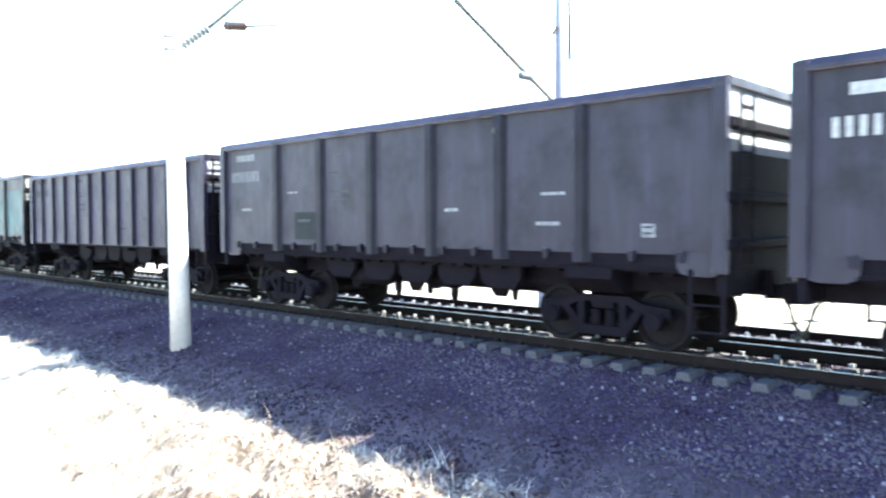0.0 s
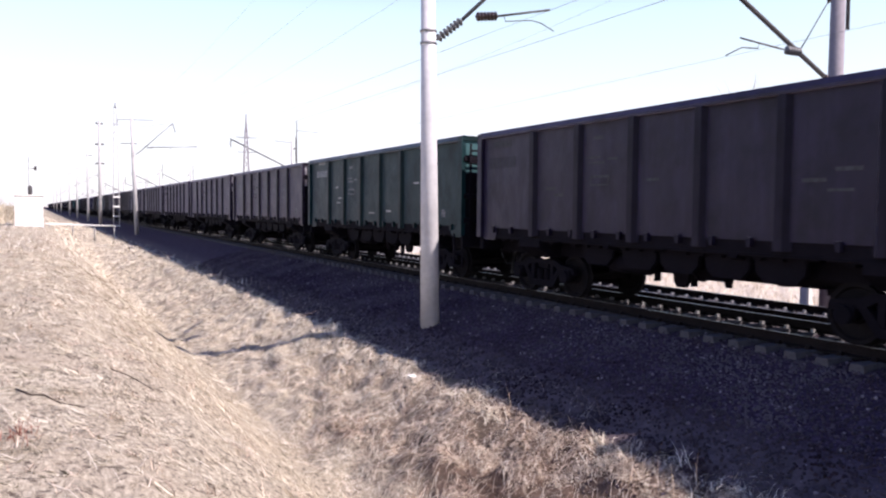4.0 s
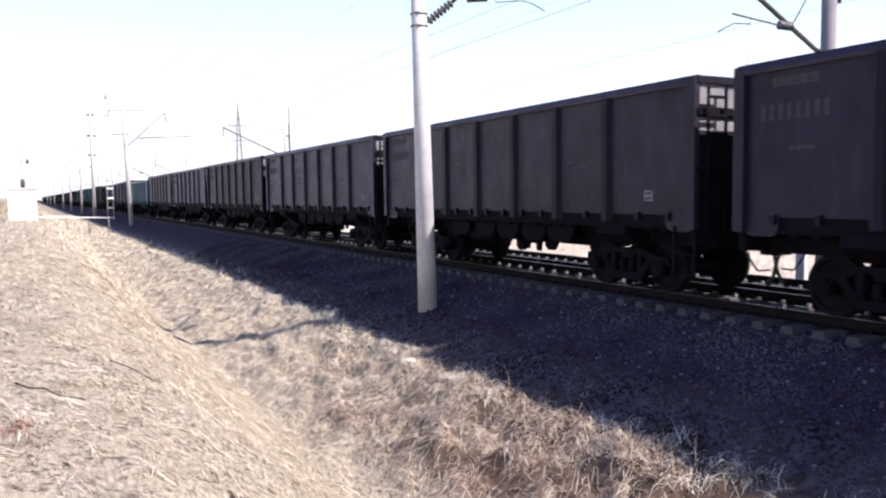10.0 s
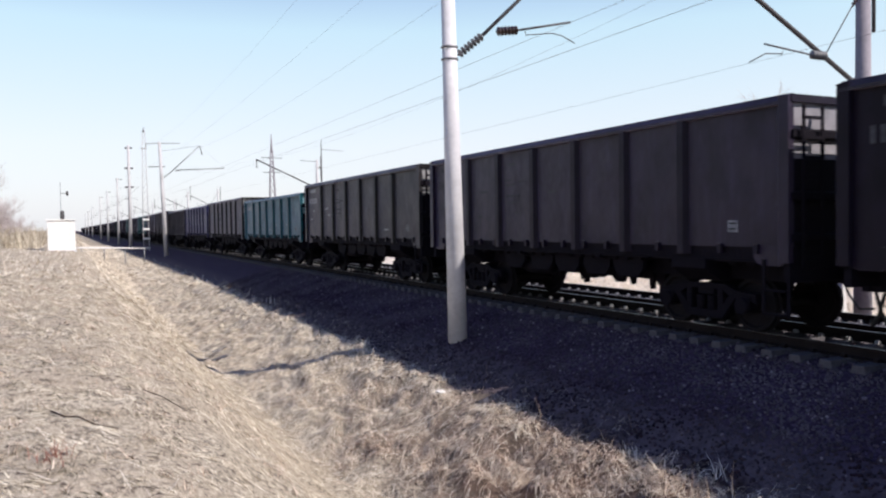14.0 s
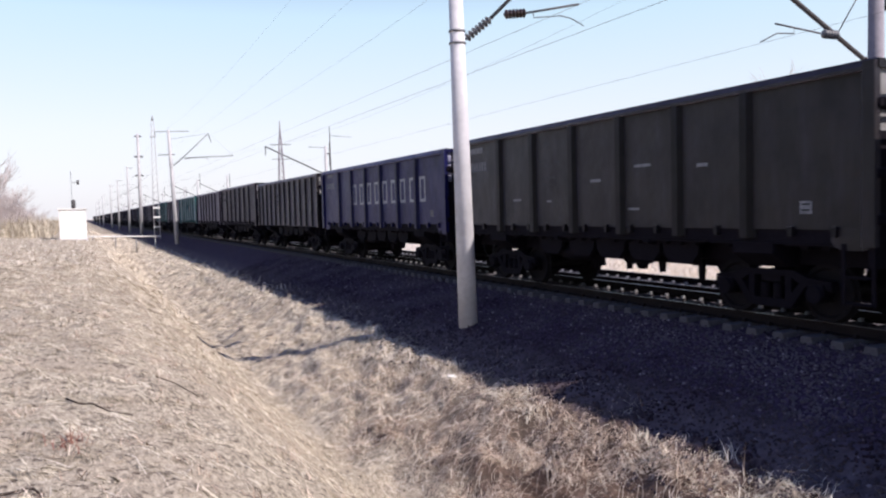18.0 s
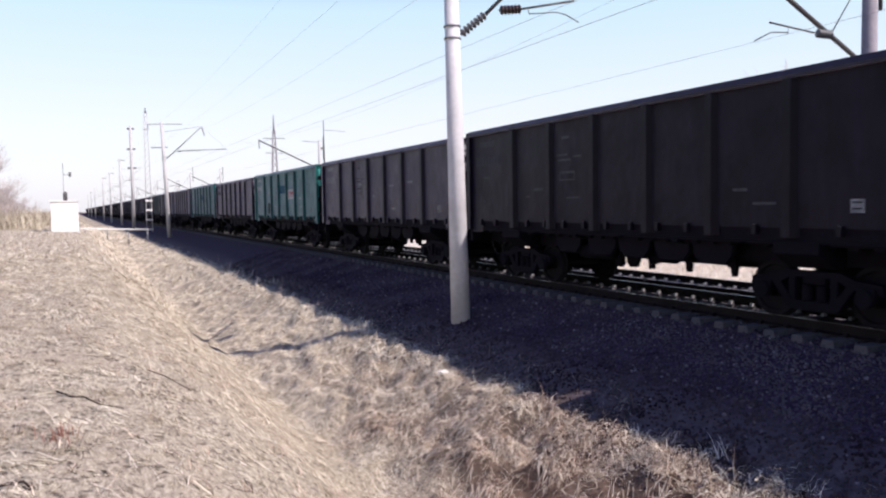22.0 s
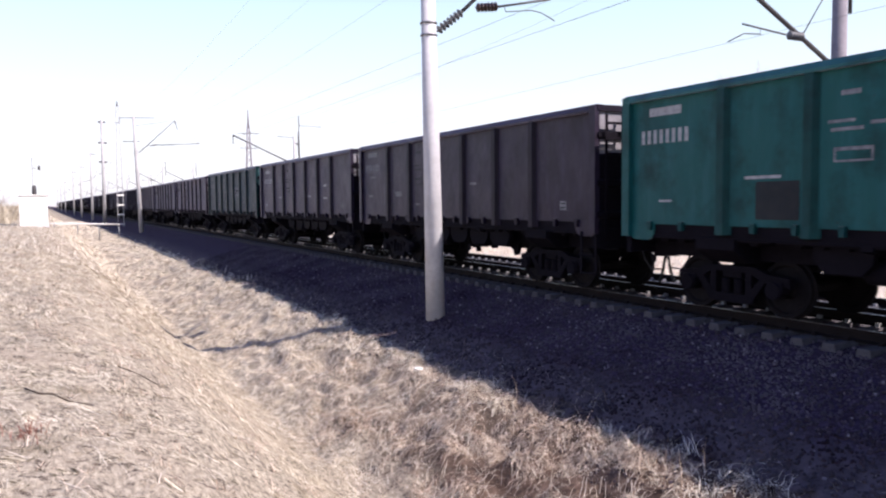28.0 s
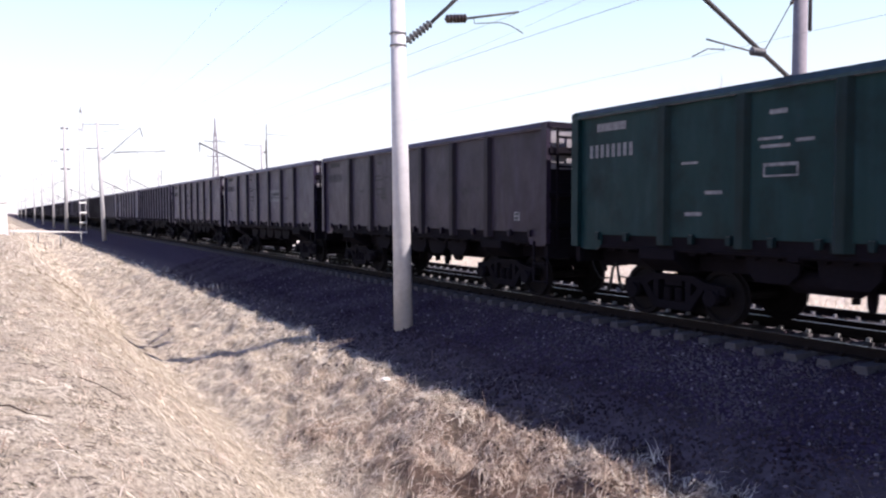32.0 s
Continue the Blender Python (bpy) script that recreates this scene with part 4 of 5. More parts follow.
def slender_tower(x, y, top):
    """A four-legged lattice tower that narrows to a spire."""
    m = thing("slender_tower", None, "slender grey steel lattice tower beyond the tracks", "lattice mast", at=(x, y, 0))
    base = float(ground_z(x, y))
    for sx in (-1, 1):
        for sy in (-1, 1):
            part("leg", tube(bmesh.new(), [(sx * 0.5, sy * 0.4, base - 0.2), (sx * 0.24, sy * 0.2, 6.2), (sx * 0.1, sy * 0.08, top - 1.6)], 0.045, 6), GREY_CONCRETE, m)
    for i in range(15):
        z = base + 0.4 + i * 0.72
        half = max(0.12, 0.47 - 0.0365 * (z - base))
        for sx in (-1, 1):
            part("brace", tube(bmesh.new(), [(-sx * half, -half * 0.8, z), (sx * (half - 0.02), -half * 0.78, z + 0.7)], 0.022, 5), GREY_CONCRETE, m)
    part("spire", tube(bmesh.new(), [(0, 0, top - 1.9), (0, 0, top)], [0.12, 0.05], 8), GREY_CONCRETE, m)
    for z, half in ((top - 2.4, 1.1), (top - 3.9, 0.9)):
        part("cross_arm", box(bmesh.new(), -half, half, -0.03, 0.03, z - 0.03, z + 0.03), DARK_GALV, m)
    return m


tall_pole(8.25, 123.4, 14.5)
lattice_mast(8.4, 99.5, 14.3)
far_mast(19.05, 13.6, 9.8)
slender_tower(19.05, 79.5, 11.6)
for y in (-50, 142, 205, 268, 331, 394):
    far_mast(19.05, y, 8.6)
post = thing("marker_post", None, "short white concrete post beside the mast foot", "post", at=(19.0, 14.25, 0))
part("shaft", box(bmesh.new(), -0.12, 0.12, -0.12, 0.12, float(ground_z(19.0, 14.25)) - 0.2, 1.0), WHITE_PAINT, post, bevel=0.02)
siding_mast = far_mast(23.85, 79.5, 9.1, False)
part("lightning_spike", tube(bmesh.new(), [(0.5, 0, 5.0), (0.5, 0, 11.2)], [0.09, 0.04], 8), DARK_GALV, siding_mast)
part("wire_arm", tube(bmesh.new(), [(0.5, 0, 10.2), (2.9, 0, 10.1)], 0.03, 6), GALV, siding_mast)
part("short_arm", tube(bmesh.new(), [(-1.8, 0, 9.0), (0, 0, 8.9)], 0.035, 6), GALV, siding_mast)
part("spike_bracket", box(bmesh.new(), 0.0, 0.5, -0.03, 0.03, 8.2, 8.28), DARK_GALV, siding_mast)
part("cantilever_tube", tube(bmesh.new(), [(-0.4, 0, 6.25), (-6.4, 0, 9.0)], 0.07, 8), DARK_GALV, siding_mast)
part("end_insulator", sheds(bmesh.new(), (-6.35, 0, 8.1), (-6.35, 0, 8.95), 5, 0.12), PORCELAIN, siding_mast)
for y, top in ((142, 9.2), (205, 9.4)):
    far_mast(24.2, y, top)


def wire(name, x, y0, y1, z, sag=0.0, r=0.008, spans=(), label=""):
    """A wire along the line; between its supports it hangs."""
    ys = [y0, *spans, y1]
    pts = []
    for a, b in zip(ys, ys[1:]):
        n = 12
        for i in range(n):
            u = i / n
            pts.append((x, a + (b - a) * u, z - sag * 4 * u * (1 - u)))
    pts.append((x, y1, z))
    ob = thing(name, finish(name, tube(bmesh.new(), pts, r, 5), COPPER), label, "overhead wire", "overhead wires")
    return ob


SPANS = (16.3, 79.5, 142, 205, 268, 331, 394)
contact = wire("contact_wire", 11.8, -46, 457, 6.5, 0.0, 0.006, SPANS, "straight copper contact wire over the near track")
wire("assisting_wire", 11.6, -46, 457, 7.12, 0.0, 0.0055, SPANS, "second thin wire above the contact wire")
wire("messenger_wire", 11.6, -46, 457, 9.9, 0.7, 0.004, SPANS, "sagging messenger wire over the near track")
wire("contact_wire", 14.9, -46, 457, 5.82, 0.0, 0.004, SPANS, "copper contact wire over the second track")
wire("messenger_wire", 15.6, -46, 457, 8.6, 1.0, 0.004, SPANS, "sagging messenger wire over the second track")
wire("feeder_wire", 7.15, -46, 457, 8.12, 0.5, 0.0025, SPANS, "thin feeder wire on the mast arms")
wire("feeder_wire", 7.0, -46, 457, 10.0, 0.9, 0.0025, SPANS, "thin feeder wire on the mast tops")


# ---- relay house, pipe, signal ----
def relay_house():
    h = thing("relay_house", None, "small white windowless relay house on the straw bank", "hut", at=(-0.55, 70, 0))
    z0 = 0.35
    part("wall", box(bmesh.new(), -1.02, 1.02, 0, 2.2, z0 - 0.3, z0 + 2.5), WHITE_PAINT, h, bevel=0.02)
    part("roof", prism(bmesh.new(), [(-1.12, z0 + 2.5), (1.12, z0 + 2.5), (1.12, z0 + 2.56), (-1.12, z0 + 2.62)], 1, -0.1, 2.3), WHITE_PAINT, h)
    part("plinth", box(bmesh.new(), -1.07, 1.07, -0.05, 2.25, z0 - 0.4, z0 + 0.12), CONCRETE, h)


def signal_post():
    s = thing("signal_post", None, "thin signal post with a dark lamp head behind the hut", "railway signal", at=(-0.6, 78, 0))
    part("post", tube(bmesh.new(), [(0, 0, 0.2), (0, 0, 6.4)], 0.025, 8), GALV, s)
    part("signal_head", tube(bmesh.new(), [(0.1, 0, 2.9), (0.1, 0, 3.1), (0.1, 0, 3.7), (0.1, 0, 3.85)], [0.1, 0.19, 0.19, 0.1], 10), DARK_GALV, s)
    part("upper_head", tube(bmesh.new(), [(0.55, 0, 5.2), (0.55, 0, 5.6)], 0.1, 8), DARK_GALV, s)
    part("bracket", box(bmesh.new(), 0, 0.55, -0.02, 0.02, 5.36, 5.4), DARK_GALV, s)


relay_house()
signal_post()
pipe = thing("pipe", None, "white-painted pipe on short legs beside the hut", "pipe")
part("pipe_run", tube(bmesh.new(), [(0.6, 74, 0.52), (7.0, 82, 0.12)], 0.075, 8), WHITE_PAINT, pipe)
for u in (0.05, 0.35, 0.65, 0.95):
    px, py, pz = 0.6 + 6.4 * u, 74 + 8 * u, 0.52 - 0.4 * u
    part("leg", tube(bmesh.new(), [(px, py, float(ground_z(px, py)) - 0.2), (px, py, pz)], 0.05, 6), GALV, pipe)


# ---- bare shrubs and trees ----
def bare_tree(x, y, high, seed, spread=0.5, name="bare_shrub", stems=5):
    rnd = random.Random(seed)
    t = thing(name, None, "leafless grey-brown shrub of thin twigs" if name == "bare_shrub" else "leafless tree with fine bare branches", "shrub" if name == "bare_shrub" else "tree", "bare trees and shrubs", at=(x, y, float(ground_z(x, y)) - 0.1))
    trunk, crown = bmesh.new(), bmesh.new()

    def grow(p, d, length, r, level):
        q = p + d * length * 0.5 + Vector((rnd.uniform(-1, 1), rnd.uniform(-1, 1), 0)) * length * 0.06
        e = p + d * length
        tube(trunk if level == 0 else crown, [p, q, e], [r, r * 0.8, r * 0.55], 5 if level < 2 else 3, False)
        if level < 4:
            for i in range(4 if level < 3 else 5):
                at = p.lerp(e, rnd.uniform(0.35, 1.0))
                nd = (d + Vector((rnd.gauss(0, spread), rnd.gauss(0, spread), rnd.gauss(0.15, 0.25)))).normalized()
                grow(at, nd, length * rnd.uniform(0.5, 0.75), r * 0.5, level + 1)
    for i in range(stems):
        a = rnd.uniform(0, 6.28)
        lean = 0.0 if stems == 1 else rnd.uniform(0.1, 0.45)
        grow(Vector((math.cos(a) * lean * 0.5, math.sin(a) * lean * 0.5, 0)), Vector((math.cos(a) * lean, math.sin(a) * lean, 1)).normalized(), high * 0.42, high * 0.011 + 0.01, 1 if stems > 2 else 0)
    if trunk.verts:
        part("trunk", trunk, BARK, t)
    else:
        trunk.free()
    part("crown", crown, BARK, t)
    return t


shrub = bare_tree(-8.2, 86, 5.0, 1)
for i, (x, y, s) in enumerate(((-9.8, 100, 2.3), (-11.2, 104, 2.6), (-12.5, 97, 2.5), (-8.6, 97, 1.5), (-13.5, 103, 2.6), (-7.2, 105, 1.6), (-6.0, 92, 0.75), (-7.0, 97, 1.1), (-9.5, 93, 1.5), (-5.0, 108, 0.8), (-6.5, 118, 1.0), (-7.5, 84, 0.9), (-11, 88, 1.3), (-13, 95, 1.5), (-9.5, 104, 1.0), (-15, 110, 1.6), (-12, 122, 1.4), (-18, 118, 1.8), (-14, 140, 1.5), (-20, 150, 1.9), (-10, 150, 1.0), (-24, 175, 2.0), (-16, 190, 1.6), (-12, 215, 1.5), (-28, 230, 2.2), (-20, 260, 2.0))):
    c = copy_thing(shrub, pose(x, y, float(ground_z(x, y)) - 0.1, 0, 0, i * 77) @ Matrix.Scale(1, 4))
    c.scale = (s, s, s)
tree = bare_tree(65, 60, 18.5, 5, 0.4, "bare_tree", 1)
for i, (x, y) in enumerate(((73.5, 60), (78, 63), (95, 110))):
    copy_thing(tree, pose(x, y, float(ground_z(x, y)) - 0.1, 0, 0, i * 95))


# ---- far tree line ----
def tree_line(x0, x1, y, high, seed):
    rnd = np.random.default_rng(seed)
    n = 900
    px = rnd.uniform(x0, x1, n)
    py = y + rnd.uniform(-40, 40, n)
    h = high * rnd.uniform(0.5, 1.1, n) * (0.75 + 0.5 * vnoise(px * 0.02, py * 0.01))
    w = rnd.uniform(2, 5, n)
    base = np.stack([px, py, np.zeros(n)], -1)
    v = np.stack([base + np.stack([-w * 0.5, 0 * w, 0 * w], -1), base + np.stack([w * 0.5, 0 * w, 0 * w], -1), base + np.stack([0 * w, w * 0.5, 0 * w], -1),
                  base + np.stack([-w * 0.4, 0 * w, h * 0.6], -1), base + np.stack([w * 0.45, 0 * w, h * 0.55], -1), base + np.stack([0 * w, w * 0.3, h * 0.6], -1), base + np.stack([0 * w, 0 * w, h], -1)], 1).reshape(-1, 3)
    quads = np.array([[0, 1, 4, 3], [1, 2, 5, 4], [2, 0, 3, 5]])
    tris = np.array([[3, 4, 6], [4, 5, 6], [5, 3, 6]])
    off = (np.arange(n) * 7)[:, None]
    f = np.concatenate([(quads.ravel()[None] + off), (tris.ravel()[None] + off)], 1).ravel()
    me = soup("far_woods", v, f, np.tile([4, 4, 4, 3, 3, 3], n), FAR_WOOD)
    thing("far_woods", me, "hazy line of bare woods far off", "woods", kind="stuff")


# pale grey wood tone with the haze of distance painted in
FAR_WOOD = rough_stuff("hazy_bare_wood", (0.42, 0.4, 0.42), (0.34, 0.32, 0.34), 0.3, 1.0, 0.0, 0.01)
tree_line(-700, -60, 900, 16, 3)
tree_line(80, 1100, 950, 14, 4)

# ---- tracks with their sleepers ----
build_track("near_track", NEAR_X, NEAR_Z, -3.0, 200)
build_track("second_track", FAR_X, FAR_Z, -3.0, 90)


# ---- ballast stones ----
def build_stones():
    phi = (1 + 5 ** 0.5) / 2
    ico = np.array([(-1, phi, 0), (1, phi, 0), (-1, -phi, 0), (1, -phi, 0), (0, -1, phi), (0, 1, phi), (0, -1, -phi), (0, 1, -phi), (phi, 0, -1), (phi, 0, 1), (-phi, 0, -1), (-phi, 0, 1)]) / 1.9
    tri = np.array([(0, 11, 5), (0, 5, 1), (0, 1, 7), (0, 7, 10), (0, 10, 11), (1, 5, 9), (5, 11, 4), (11, 10, 2), (10, 7, 6), (7, 1, 8), (3, 9, 4), (3, 4, 2), (3, 2, 6), (3, 6, 8), (3, 8, 9), (4, 9, 5), (2, 4, 11), (6, 2, 10), (8, 6, 7), (9, 8, 1)])
    r = np.random.default_rng(11)

    def scatter(n, x0, x1, y0, y1, lo, hi):
        x = r.uniform(x0, x1, n)
        y = y0 + (y1 - y0) * r.random(n) ** 1.5
        return x, y, r.uniform(lo, hi, n)
    shoulder_sets = [scatter(19000, 8.15, 10.25, 1, 42, 0.013, 0.034), scatter(9000, 10.2, 13.2, 2, 40, 0.02, 0.04), scatter(7000, 13.2, 18.2, 2, 45, 0.02, 0.045)]
    foot_sets = [scatter(11500, 6.95, 8.3, 1, 42, 0.013, 0.034), scatter(1200, 6.1, 7.0, 3, 30, 0.012, 0.03)]
    for name, sets, m, label in (("ballast_stones", shoulder_sets, STONES, "loose grey crushed-stone ballast"), ("foot_stones", foot_sets, DARK_STONES, "dark stones at the foot of the ballast")):
        x, y, s = (np.concatenate(a) for a in zip(*sets))
        n = len(x)
        z = ground_z(x, y) + s * 0.3
        warp = r.uniform(0.55, 1.25, (n, 12, 1)) * r.uniform(0.6, 1.2, (n, 1, 3))
        v = ico[None] * warp * s[:, None, None]
        a = r.uniform(0, 6.28, n)
        c, d = np.cos(a)[:, None], np.sin(a)[:, None]
        v = np.stack([v[..., 0] * c - v[..., 1] * d, v[..., 0] * d + v[..., 1] * c, v[..., 2]], -1) + np.stack([x, y, z], -1)[:, None]
        f = (tri.ravel()[None] + (np.arange(n) * 12)[:, None]).ravel()
        thing(name, soup(name, v.reshape(-1, 3), f, np.full(n * 20, 3), m), label, "ballast", kind="stuff")


build_stones()


# ---- dry grass ----
def blades(name, x, y, length, width, lift, heading, material, label, droop=0.35):
    """Bent tapering blades: lift is the rise in radians, heading the way they lie."""
    n = len(x)
    r = np.random.default_rng(len(name))
    root = np.stack([x, y, ground_z(x, y) - 0.01], -1)
    h = np.stack([np.cos(heading), np.sin(heading), np.zeros(n)], -1)
    side = np.stack([-np.sin(heading), np.cos(heading), r.uniform(-0.5, 0.5, n)], -1) * (width * 0.5)[:, None]
    up = np.array([0, 0, 1.0])
    # lie along the slope under them
    ahead = np.stack([x + 0.12 * np.cos(heading), y + 0.12 * np.sin(heading)], -1)
    lift = lift + 0.9 * np.arctan2(ground_z(ahead[:, 0], ahead[:, 1]) - ground_z(x, y), 0.12)
    d1 = h * np.cos(lift)[:, None] + up * np.sin(lift)[:, None]
    l2 = lift - droop * r.uniform(0.3, 2.0, n)
    d2 = h * np.cos(l2)[:, None] + up * np.sin(l2)[:, None]
    midp = root + d1 * (length * 0.55)[:, None]
    tip = midp + d2 * (length * 0.45)[:, None]
    floor_z = ground_z(tip[:, 0], tip[:, 1]) + 0.006
    tip[:, 2] = np.maximum(tip[:, 2], floor_z)
    v = np.stack([root - side, root + side, midp + side * 0.75, midp - side * 0.75, tip], 1).reshape(-1, 3)
    f = (np.array([0, 1, 2, 3, 3, 2, 4])[None] + (np.arange(n) * 5)[:, None]).ravel()
    thing(name, soup(name, v, f, np.tile([4, 3], n), material), label, "grass", kind="stuff")


PALE_STALK = island_stuff("pale_stalk", [(0.0, (0.5, 0.4, 0.31)), (0.5, (0.72, 0.62, 0.5)), (1.0, (0.88, 0.8, 0.67))])


def build_grass():
    r = np.random.default_rng(5)

    def spots(n, x0, x1, y0, y1, power):
        return r.uniform(x0, x1, n), y0 + (y1 - y0) * r.random(n) ** power
    # combed, mown straw that lies on the bank
    x, y = spots(320000, -7, 4.9, 1.2, 32, 1.5)
    keep = (vnoise(x * 2.7, y * 2.1) + 0.7 * vnoise(x * 0.9 + 5, y * 0.6) + 0.6 * vnoise(x * 7, y * 9 + 3) > -0.2) & (np.abs(x) < 1.0 + y * 0.75) & (x < np.interp(y, [4, 14], [4.9, 4.1]) + r.normal(0, 0.15, len(x)))
    x, y = x[keep], y[keep]
    n = len(x)
    swirl = 1.9 + 2.2 * vnoise(x * 0.45 + 3, y * 0.3) + r.normal(0, 0.8, n)
    blades("mown_straw", x, y, r.uniform(0.06, 0.24, n) * (0.75 + y / 30) * np.interp(x, [1.2, 2.6], [1, 0.65]), r.uniform(0.003, 0.0105, n) * (0.55 + y / 11), np.abs(r.normal(0.05, 0.13, n)), swirl, STRAW, "pale mown straw lying on the bank", 0.2)
    # matted tufts on the ditch slope, most of them hanging downhill
    cx, cy = spots(22000, 3.6, 7.0, 2.2, 62, 1.7)
    keep = (r.random(len(cx)) < np.interp(cx - np.interp(cy, [4, 14], [0.6, 0]), [3.7, 4.3, 6.2, 6.95, 7.0], [0.15, 1, 1, 0.5, 0.3])) & (vnoise(cx * 2.4 + 4, cy * 2.2) > np.interp(cy, [4, 8, 14, 20], [-0.08, -0.02, -0.12, -0.26]))
    cx, cy = cx[keep], cy[keep]
    per = 18
    n = len(cx) * per
    x = np.repeat(cx, per) + r.normal(0, 0.06, n)
    y = np.repeat(cy, per) + r.normal(0, 0.06, n)
    size = np.repeat(r.uniform(0.5, 1.3, len(cx)), per)
    comb = np.where(r.random(len(cx)) < 0.3, r.uniform(0, 6.28, len(cx)), 3.3 + 2.4 * vnoise(cx * 0.8 + 3, cy * 0.7) + r.normal(0, 0.5, len(cx)))
    heading = np.repeat(comb, per) + r.normal(0, 0.65, n)
    length, width, lift = r.uniform(0.08, 0.31, n) * size, r.uniform(0.0025, 0.0066, n) * (0.75 + y / 15), r.uniform(-0.1, 0.7, n) * np.interp(y, [7, 12], [1, 0.65])
    pale = r.random(n) < np.clip((y - 10) / 10, 0.08, 0.95) + np.interp(x - np.interp(y, [4, 14], [0.5, 0]), [4.2, 4.8], [0.6, 0.0]) + 0.7 * vnoise(x * 0.9, y * 0.7 + 3)
    for name, pick, m, label in (("grass_tufts", ~pale, TUFT, "brown matted tufts of dead grass on the ditch slope"), ("pale_tufts", pale, SLOPE_STRAW, "pale straw tufts on the ditch slope")):
        blades(name, x[pick], y[pick], length[pick], width[pick], lift[pick], heading[pick], m, label, 0.7)
    # taller clumps along the top of the slope
    cx, cy = r.uniform(6.35, 7.05, 420), 3 + 50 * r.random(420) ** 1.5
    keep = vnoise(cx * 1.3, cy * 0.9 + 7) > -0.1
    cx, cy = cx[keep], cy[keep]
    per = 26
    n = len(cx) * per
    x, y = np.repeat(cx, per) + r.normal(0, 0.05, n), np.repeat(cy, per) + r.normal(0, 0.07, n)
    tall = np.repeat(r.uniform(0.5, 1.3, len(cx)), per)
    blades("crest_grass", x, y, r.uniform(0.12, 0.38, n) * tall, r.uniform(0.003, 0.0065, n) * (0.8 + y / 18), r.uniform(0.05, 0.85, n), np.repeat(r.uniform(0, 6.28, len(cx)), per) + r.normal(0, 0.8, n), SLOPE_STRAW, "taller pale grass clumps along the ballast foot", 0.6)
    # scattered short tufts on the bank
    cx, cy = spots(1400, -9, 2.6, 3, 45, 1.2)
    per = 14
    n = len(cx) * per
    x = np.repeat(cx, per) + r.normal(0, 0.05, n)
    y = np.repeat(cy, per) + r.normal(0, 0.05, n)
    blades("bank_tufts", x, y, r.uniform(0.06, 0.2, n), r.uniform(0.004, 0.007, n), r.uniform(0.3, 1.2, n), r.uniform(0, 6.28, n), TUFT, "short brown tufts on the bank", 0.6)
    # long loose stalks tangled over the slope, and on the bank
    x, y = spots(5000, 4.0, 6.7, 2.6, 24, 1.1)
    n = len(x)
    blades("tangled_stalks", x, y, r.uniform(0.15, 0.5, n), r.uniform(0.004, 0.0075, n) * (0.8 + y / 25), r.uniform(0.1, 0.75, n), r.uniform(0, 6.28, n), PALE_STALK, "long pale stalks tangled over the ditch slope", 0.6)
    x, y = spots(2600, -6, 3.9, 2.0, 24, 1.3)
    n = len(x)
    blades("loose_stalks", x, y, r.uniform(0.25, 0.7, n), r.uniform(0.003, 0.006, n) * (0.8 + y / 20), np.abs(r.normal(0.05, 0.1, n)), 2.3 + r.normal(0, 0.7, n), PALE_STALK, "long pale stalks lying loose on the bank", 0.25)
    # dark scraps, gathered in loose patches
    x, y = spots(22000, -7, 3.9, 2.0, 19, 1.2)
    keep = vnoise(x * 1.6 + 11, y * 1.2) + 0.8 * vnoise(x * 4.5, y * 3.6 + 8) > 0.1
    x, y = x[keep], y[keep]
    n = len(x)
    blades("plant_debris", x, y, r.uniform(0.03, 0.12, n), r.uniform(0.006, 0.02, n) * (0.8 + y / 22), np.abs(r.normal(0.14, 0.14, n)), 2.3 + r.normal(0, 0.9, n), DEBRIS, "dark scraps of dead plants on the bank", 0.2)
    # farther grass, coarser
    x, y = spots(42000, -26, 7.4, 30, 150, 1.5)
    n = len(x)
    blades("far_grass", x, y, r.uniform(0.15, 0.45, n), r.uniform(0.012, 0.03, n), r.uniform(0.1, 0.9, n), r.uniform(0, 6.28, n), SLOPE_STRAW, "dry straw grass farther along the bank", 0.5)
    x, y = spots(45000, 1.5, 7.0, 45, 170, 1.3)
    n = len(x)
    blades("far_slope_grass", x, y, r.uniform(0.15, 0.4, n), r.uniform(0.02, 0.045, n) * (0.6 + y / 90), r.uniform(0.0, 0.7, n), r.uniform(0, 6.28, n), SLOPE_STRAW, "pale straw on the ditch slope farther along", 0.5)
    # sparse straw strewn over the foot of the ballast
    x, y = spots(7000, 6.5, 7.7, 3, 45, 1.2)
    keep = vnoise(x * 1.9 + 2, y * 1.3) > -0.05
    x, y = x[keep], y[keep]
    n = len(x)
    blades("strewn_straw", x, y, r.uniform(0.06, 0.22, n), r.uniform(0.004, 0.009, n) * (0.7 + y / 20), np.abs(r.normal(0.1, 0.2, n)), r.uniform(0, 6.28, n), STRAW, "sparse straw strewn over the ballast foot", 0.3)
    # tall stalks that stand at the edge of the ballast
    x, y = spots(150, 6.2, 7.6, 4, 60, 1.2)
    n = len(x)
    blades("dry_stalks", x, y, r.uniform(0.2, 0.55, n), r.uniform(0.005, 0.009, n), r.uniform(0.9, 1.5, n), r.uniform(0, 6.28, n), TUFT, "thin dry weed stalks at the ballast foot", 0.3)
    # field beyond the tracks
    x, y = spots(16000, 19, 50, -4, 120, 1.2)
    x2, y2 = spots(40000, 18.6, 32, -2, 45, 1.0)
    x, y = np.concatenate([x, x2]), np.concatenate([y, y2])
    n = len(x)
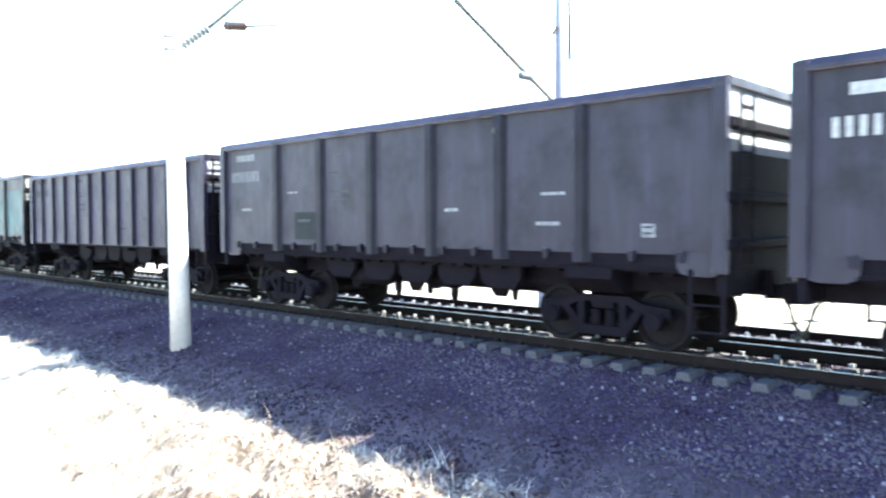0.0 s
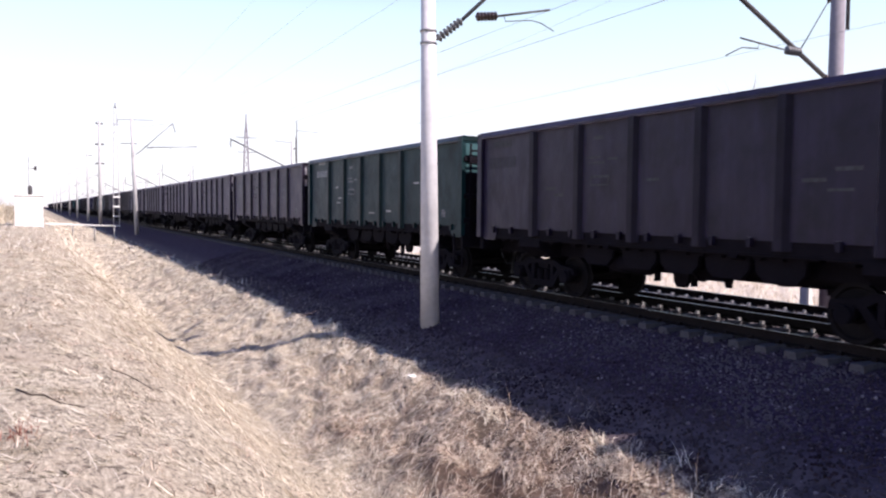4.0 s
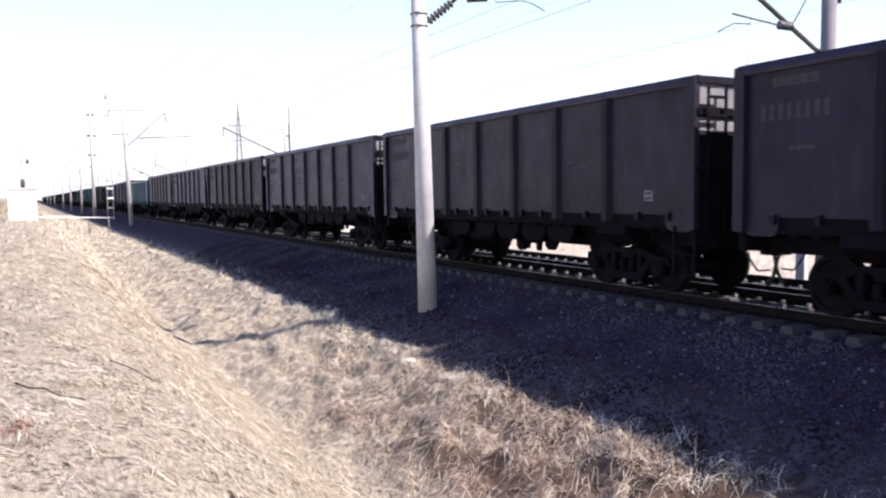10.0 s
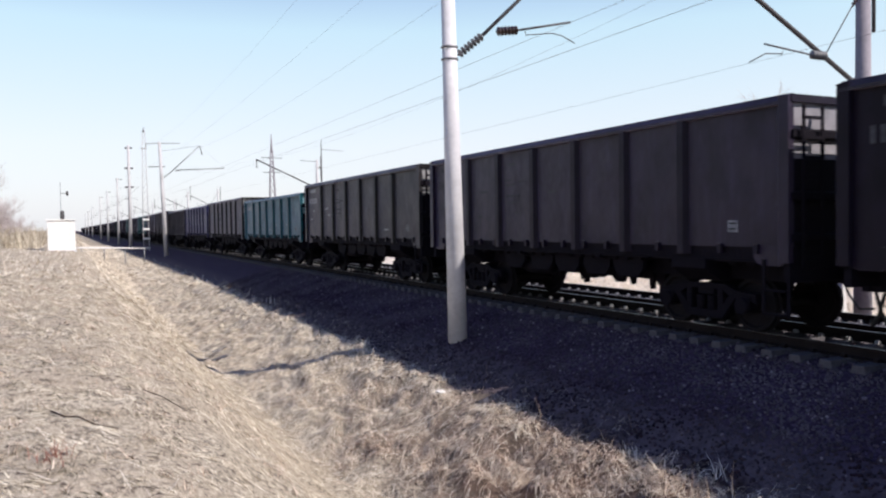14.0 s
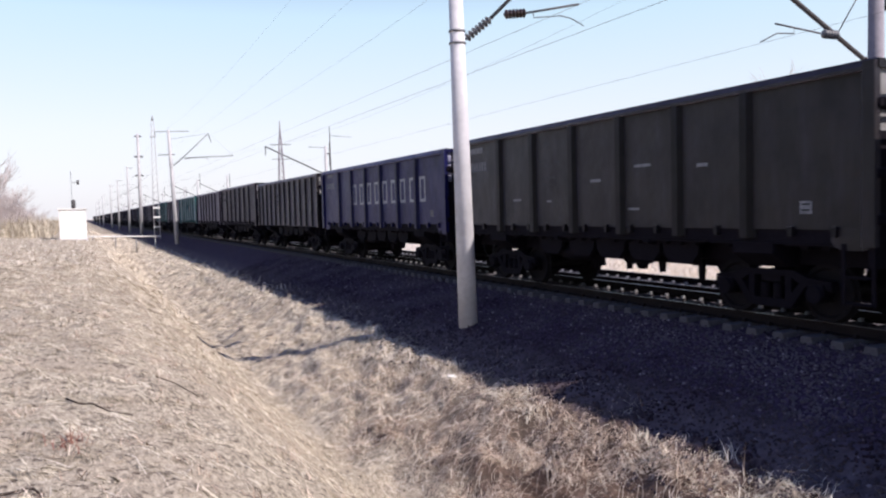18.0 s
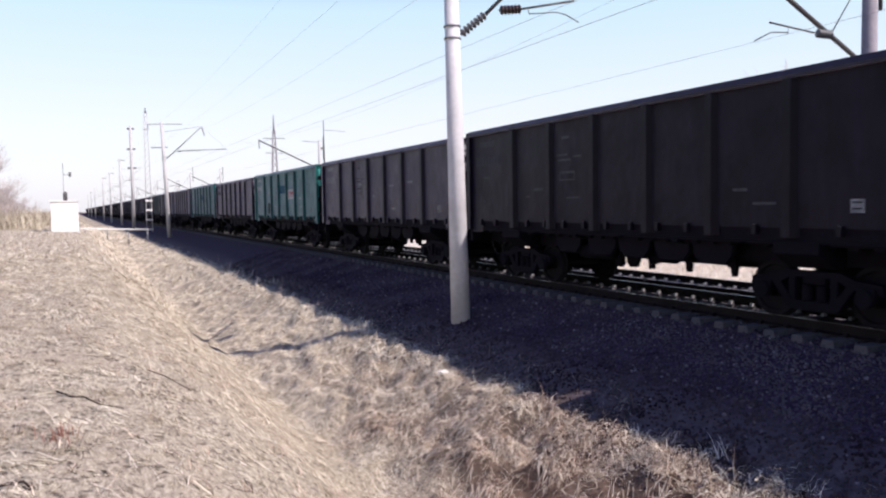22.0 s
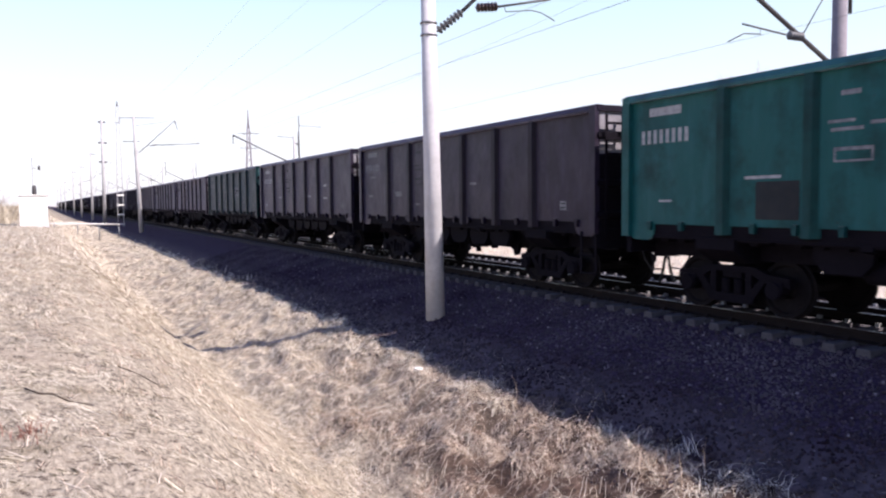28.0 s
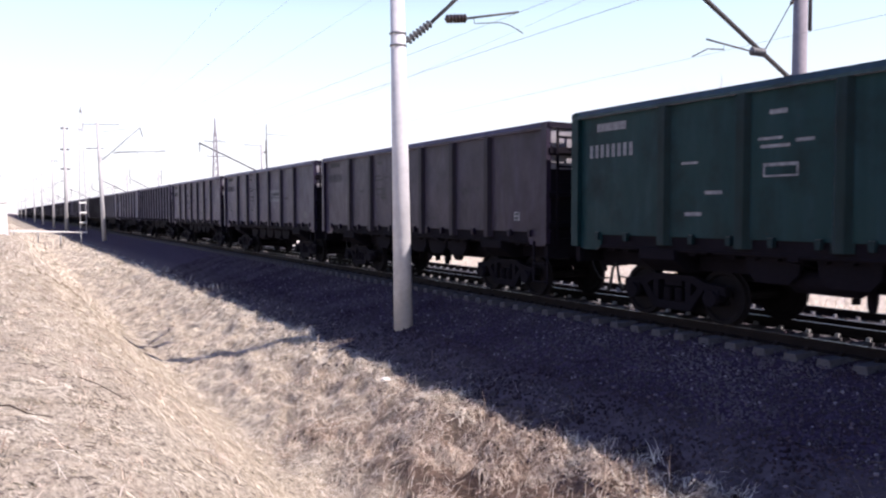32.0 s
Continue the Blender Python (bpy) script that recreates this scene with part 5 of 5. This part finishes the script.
    blades("field_grass", x, y, r.uniform(0.15, 0.5, n), r.uniform(0.01, 0.025, n), r.uniform(0.2, 1.1, n), r.uniform(0, 6.28, n), PALE_STALK, "dry straw field beyond the tracks", 0.5)


build_grass()


# ---- reeds, weed and litter ----
def build_small_growth():
    r = np.random.default_rng(21)
    n = 14000
    x, y = r.uniform(-22, -2.4, n), r.uniform(76, 125, n)
    blades("dry_reeds", x, y, r.uniform(0.9, 2.6, n), r.uniform(0.02, 0.05, n), r.uniform(0.9, 1.5, n), r.uniform(0, 6.28, n), STRAW, "tall dry reeds and weeds near the hut", 0.4)
    n = 60
    x, y = -0.15 + r.normal(0, 0.055, n), 6.5 + r.normal(0, 0.07, n)
    blades("red_weed", x, y, r.uniform(0.07, 0.2, n), r.uniform(0.004, 0.009, n), r.uniform(0.5, 1.4, n), r.uniform(0, 6.28, n), RED_WEED, "small withered reddish weed in the straw", 0.4)
    for pts, rad in ((((-0.2, 8.16), (-0.08, 8.0), (0.03, 7.95), (0.17, 7.78), (0.36, 7.64)), 0.009), (((-0.75, 5.5), (-0.53, 5.44), (-0.34, 5.36), (-0.3, 5.24)), 0.011), (((0.72, 9.6), (0.9, 9.35), (1.15, 9.1)), 0.006)):
        bm = tube(bmesh.new(), [(px, py, float(ground_z(px, py)) + 0.024) for px, py in pts], [rad, rad, rad * 0.8, rad * 0.7, rad * 0.5][:len(pts)], 6)
        thing("twig", finish("twig", bm, DARK_TWIG), "dark broken twig lying in the straw", "twig", "twigs on the bank")
    bm = bmesh.new()
    bmesh.ops.create_icosphere(bm, subdivisions=2, radius=0.085)
    for v in bm.verts:
        v.co = Vector((v.co.x * 1.3, v.co.y * 0.9, v.co.z * 0.45)) * (1 + 0.5 * noise.noise(v.co * 14))
    z = float(ground_z(6.45, 13.5))
    thing("litter", finish("litter", bm, WHITE_PAINT), "crumpled white scrap on the ditch slope", "litter", at=(6.45, 13.5, z + 0.04))


RED_WEED = island_stuff("red_weed", [(0.0, (0.16, 0.06, 0.045)), (1.0, (0.4, 0.2, 0.15))])
DARK_TWIG = rough_stuff("dark_twig", (0.05, 0.038, 0.032), (0.08, 0.06, 0.05), 30, 0.9, 0.3, 0.003)
build_small_growth()


# ---- what moves ----
def train_y(t):
    """Rear corner of wagon 0 along the line."""
    return 17.33 - 10.417 * t - 0.0243 * t * t + 0.00058 * t ** 3 + 0.2 * math.exp(-t / 1.6)


def motions():
    for k, wagon in TRAIN:
        walk(wagon, [(t, pose(NEAR_X, train_y(t) + 13.92 * k - HALF, 0)) for t in (0, 0.5, 1, 1.5, *range(2, 33, 2))])
    start = train_y(0)
    steps = [i / 15 for i in range(0, 481)]
    for s, sets in WHEELSETS.items():
        walk(sets[0], [(t, pose(0, s, 0.475, math.degrees((start - train_y(t)) / 0.475) % 360)) for t in steps])
        done = sets[0].animation_data
        for w in sets[1:]:
            w.rotation_mode = "QUATERNION"
            keys = w.animation_data_create()
            keys.action = done.action
            keys.action_slot = done.action_slot


motions()
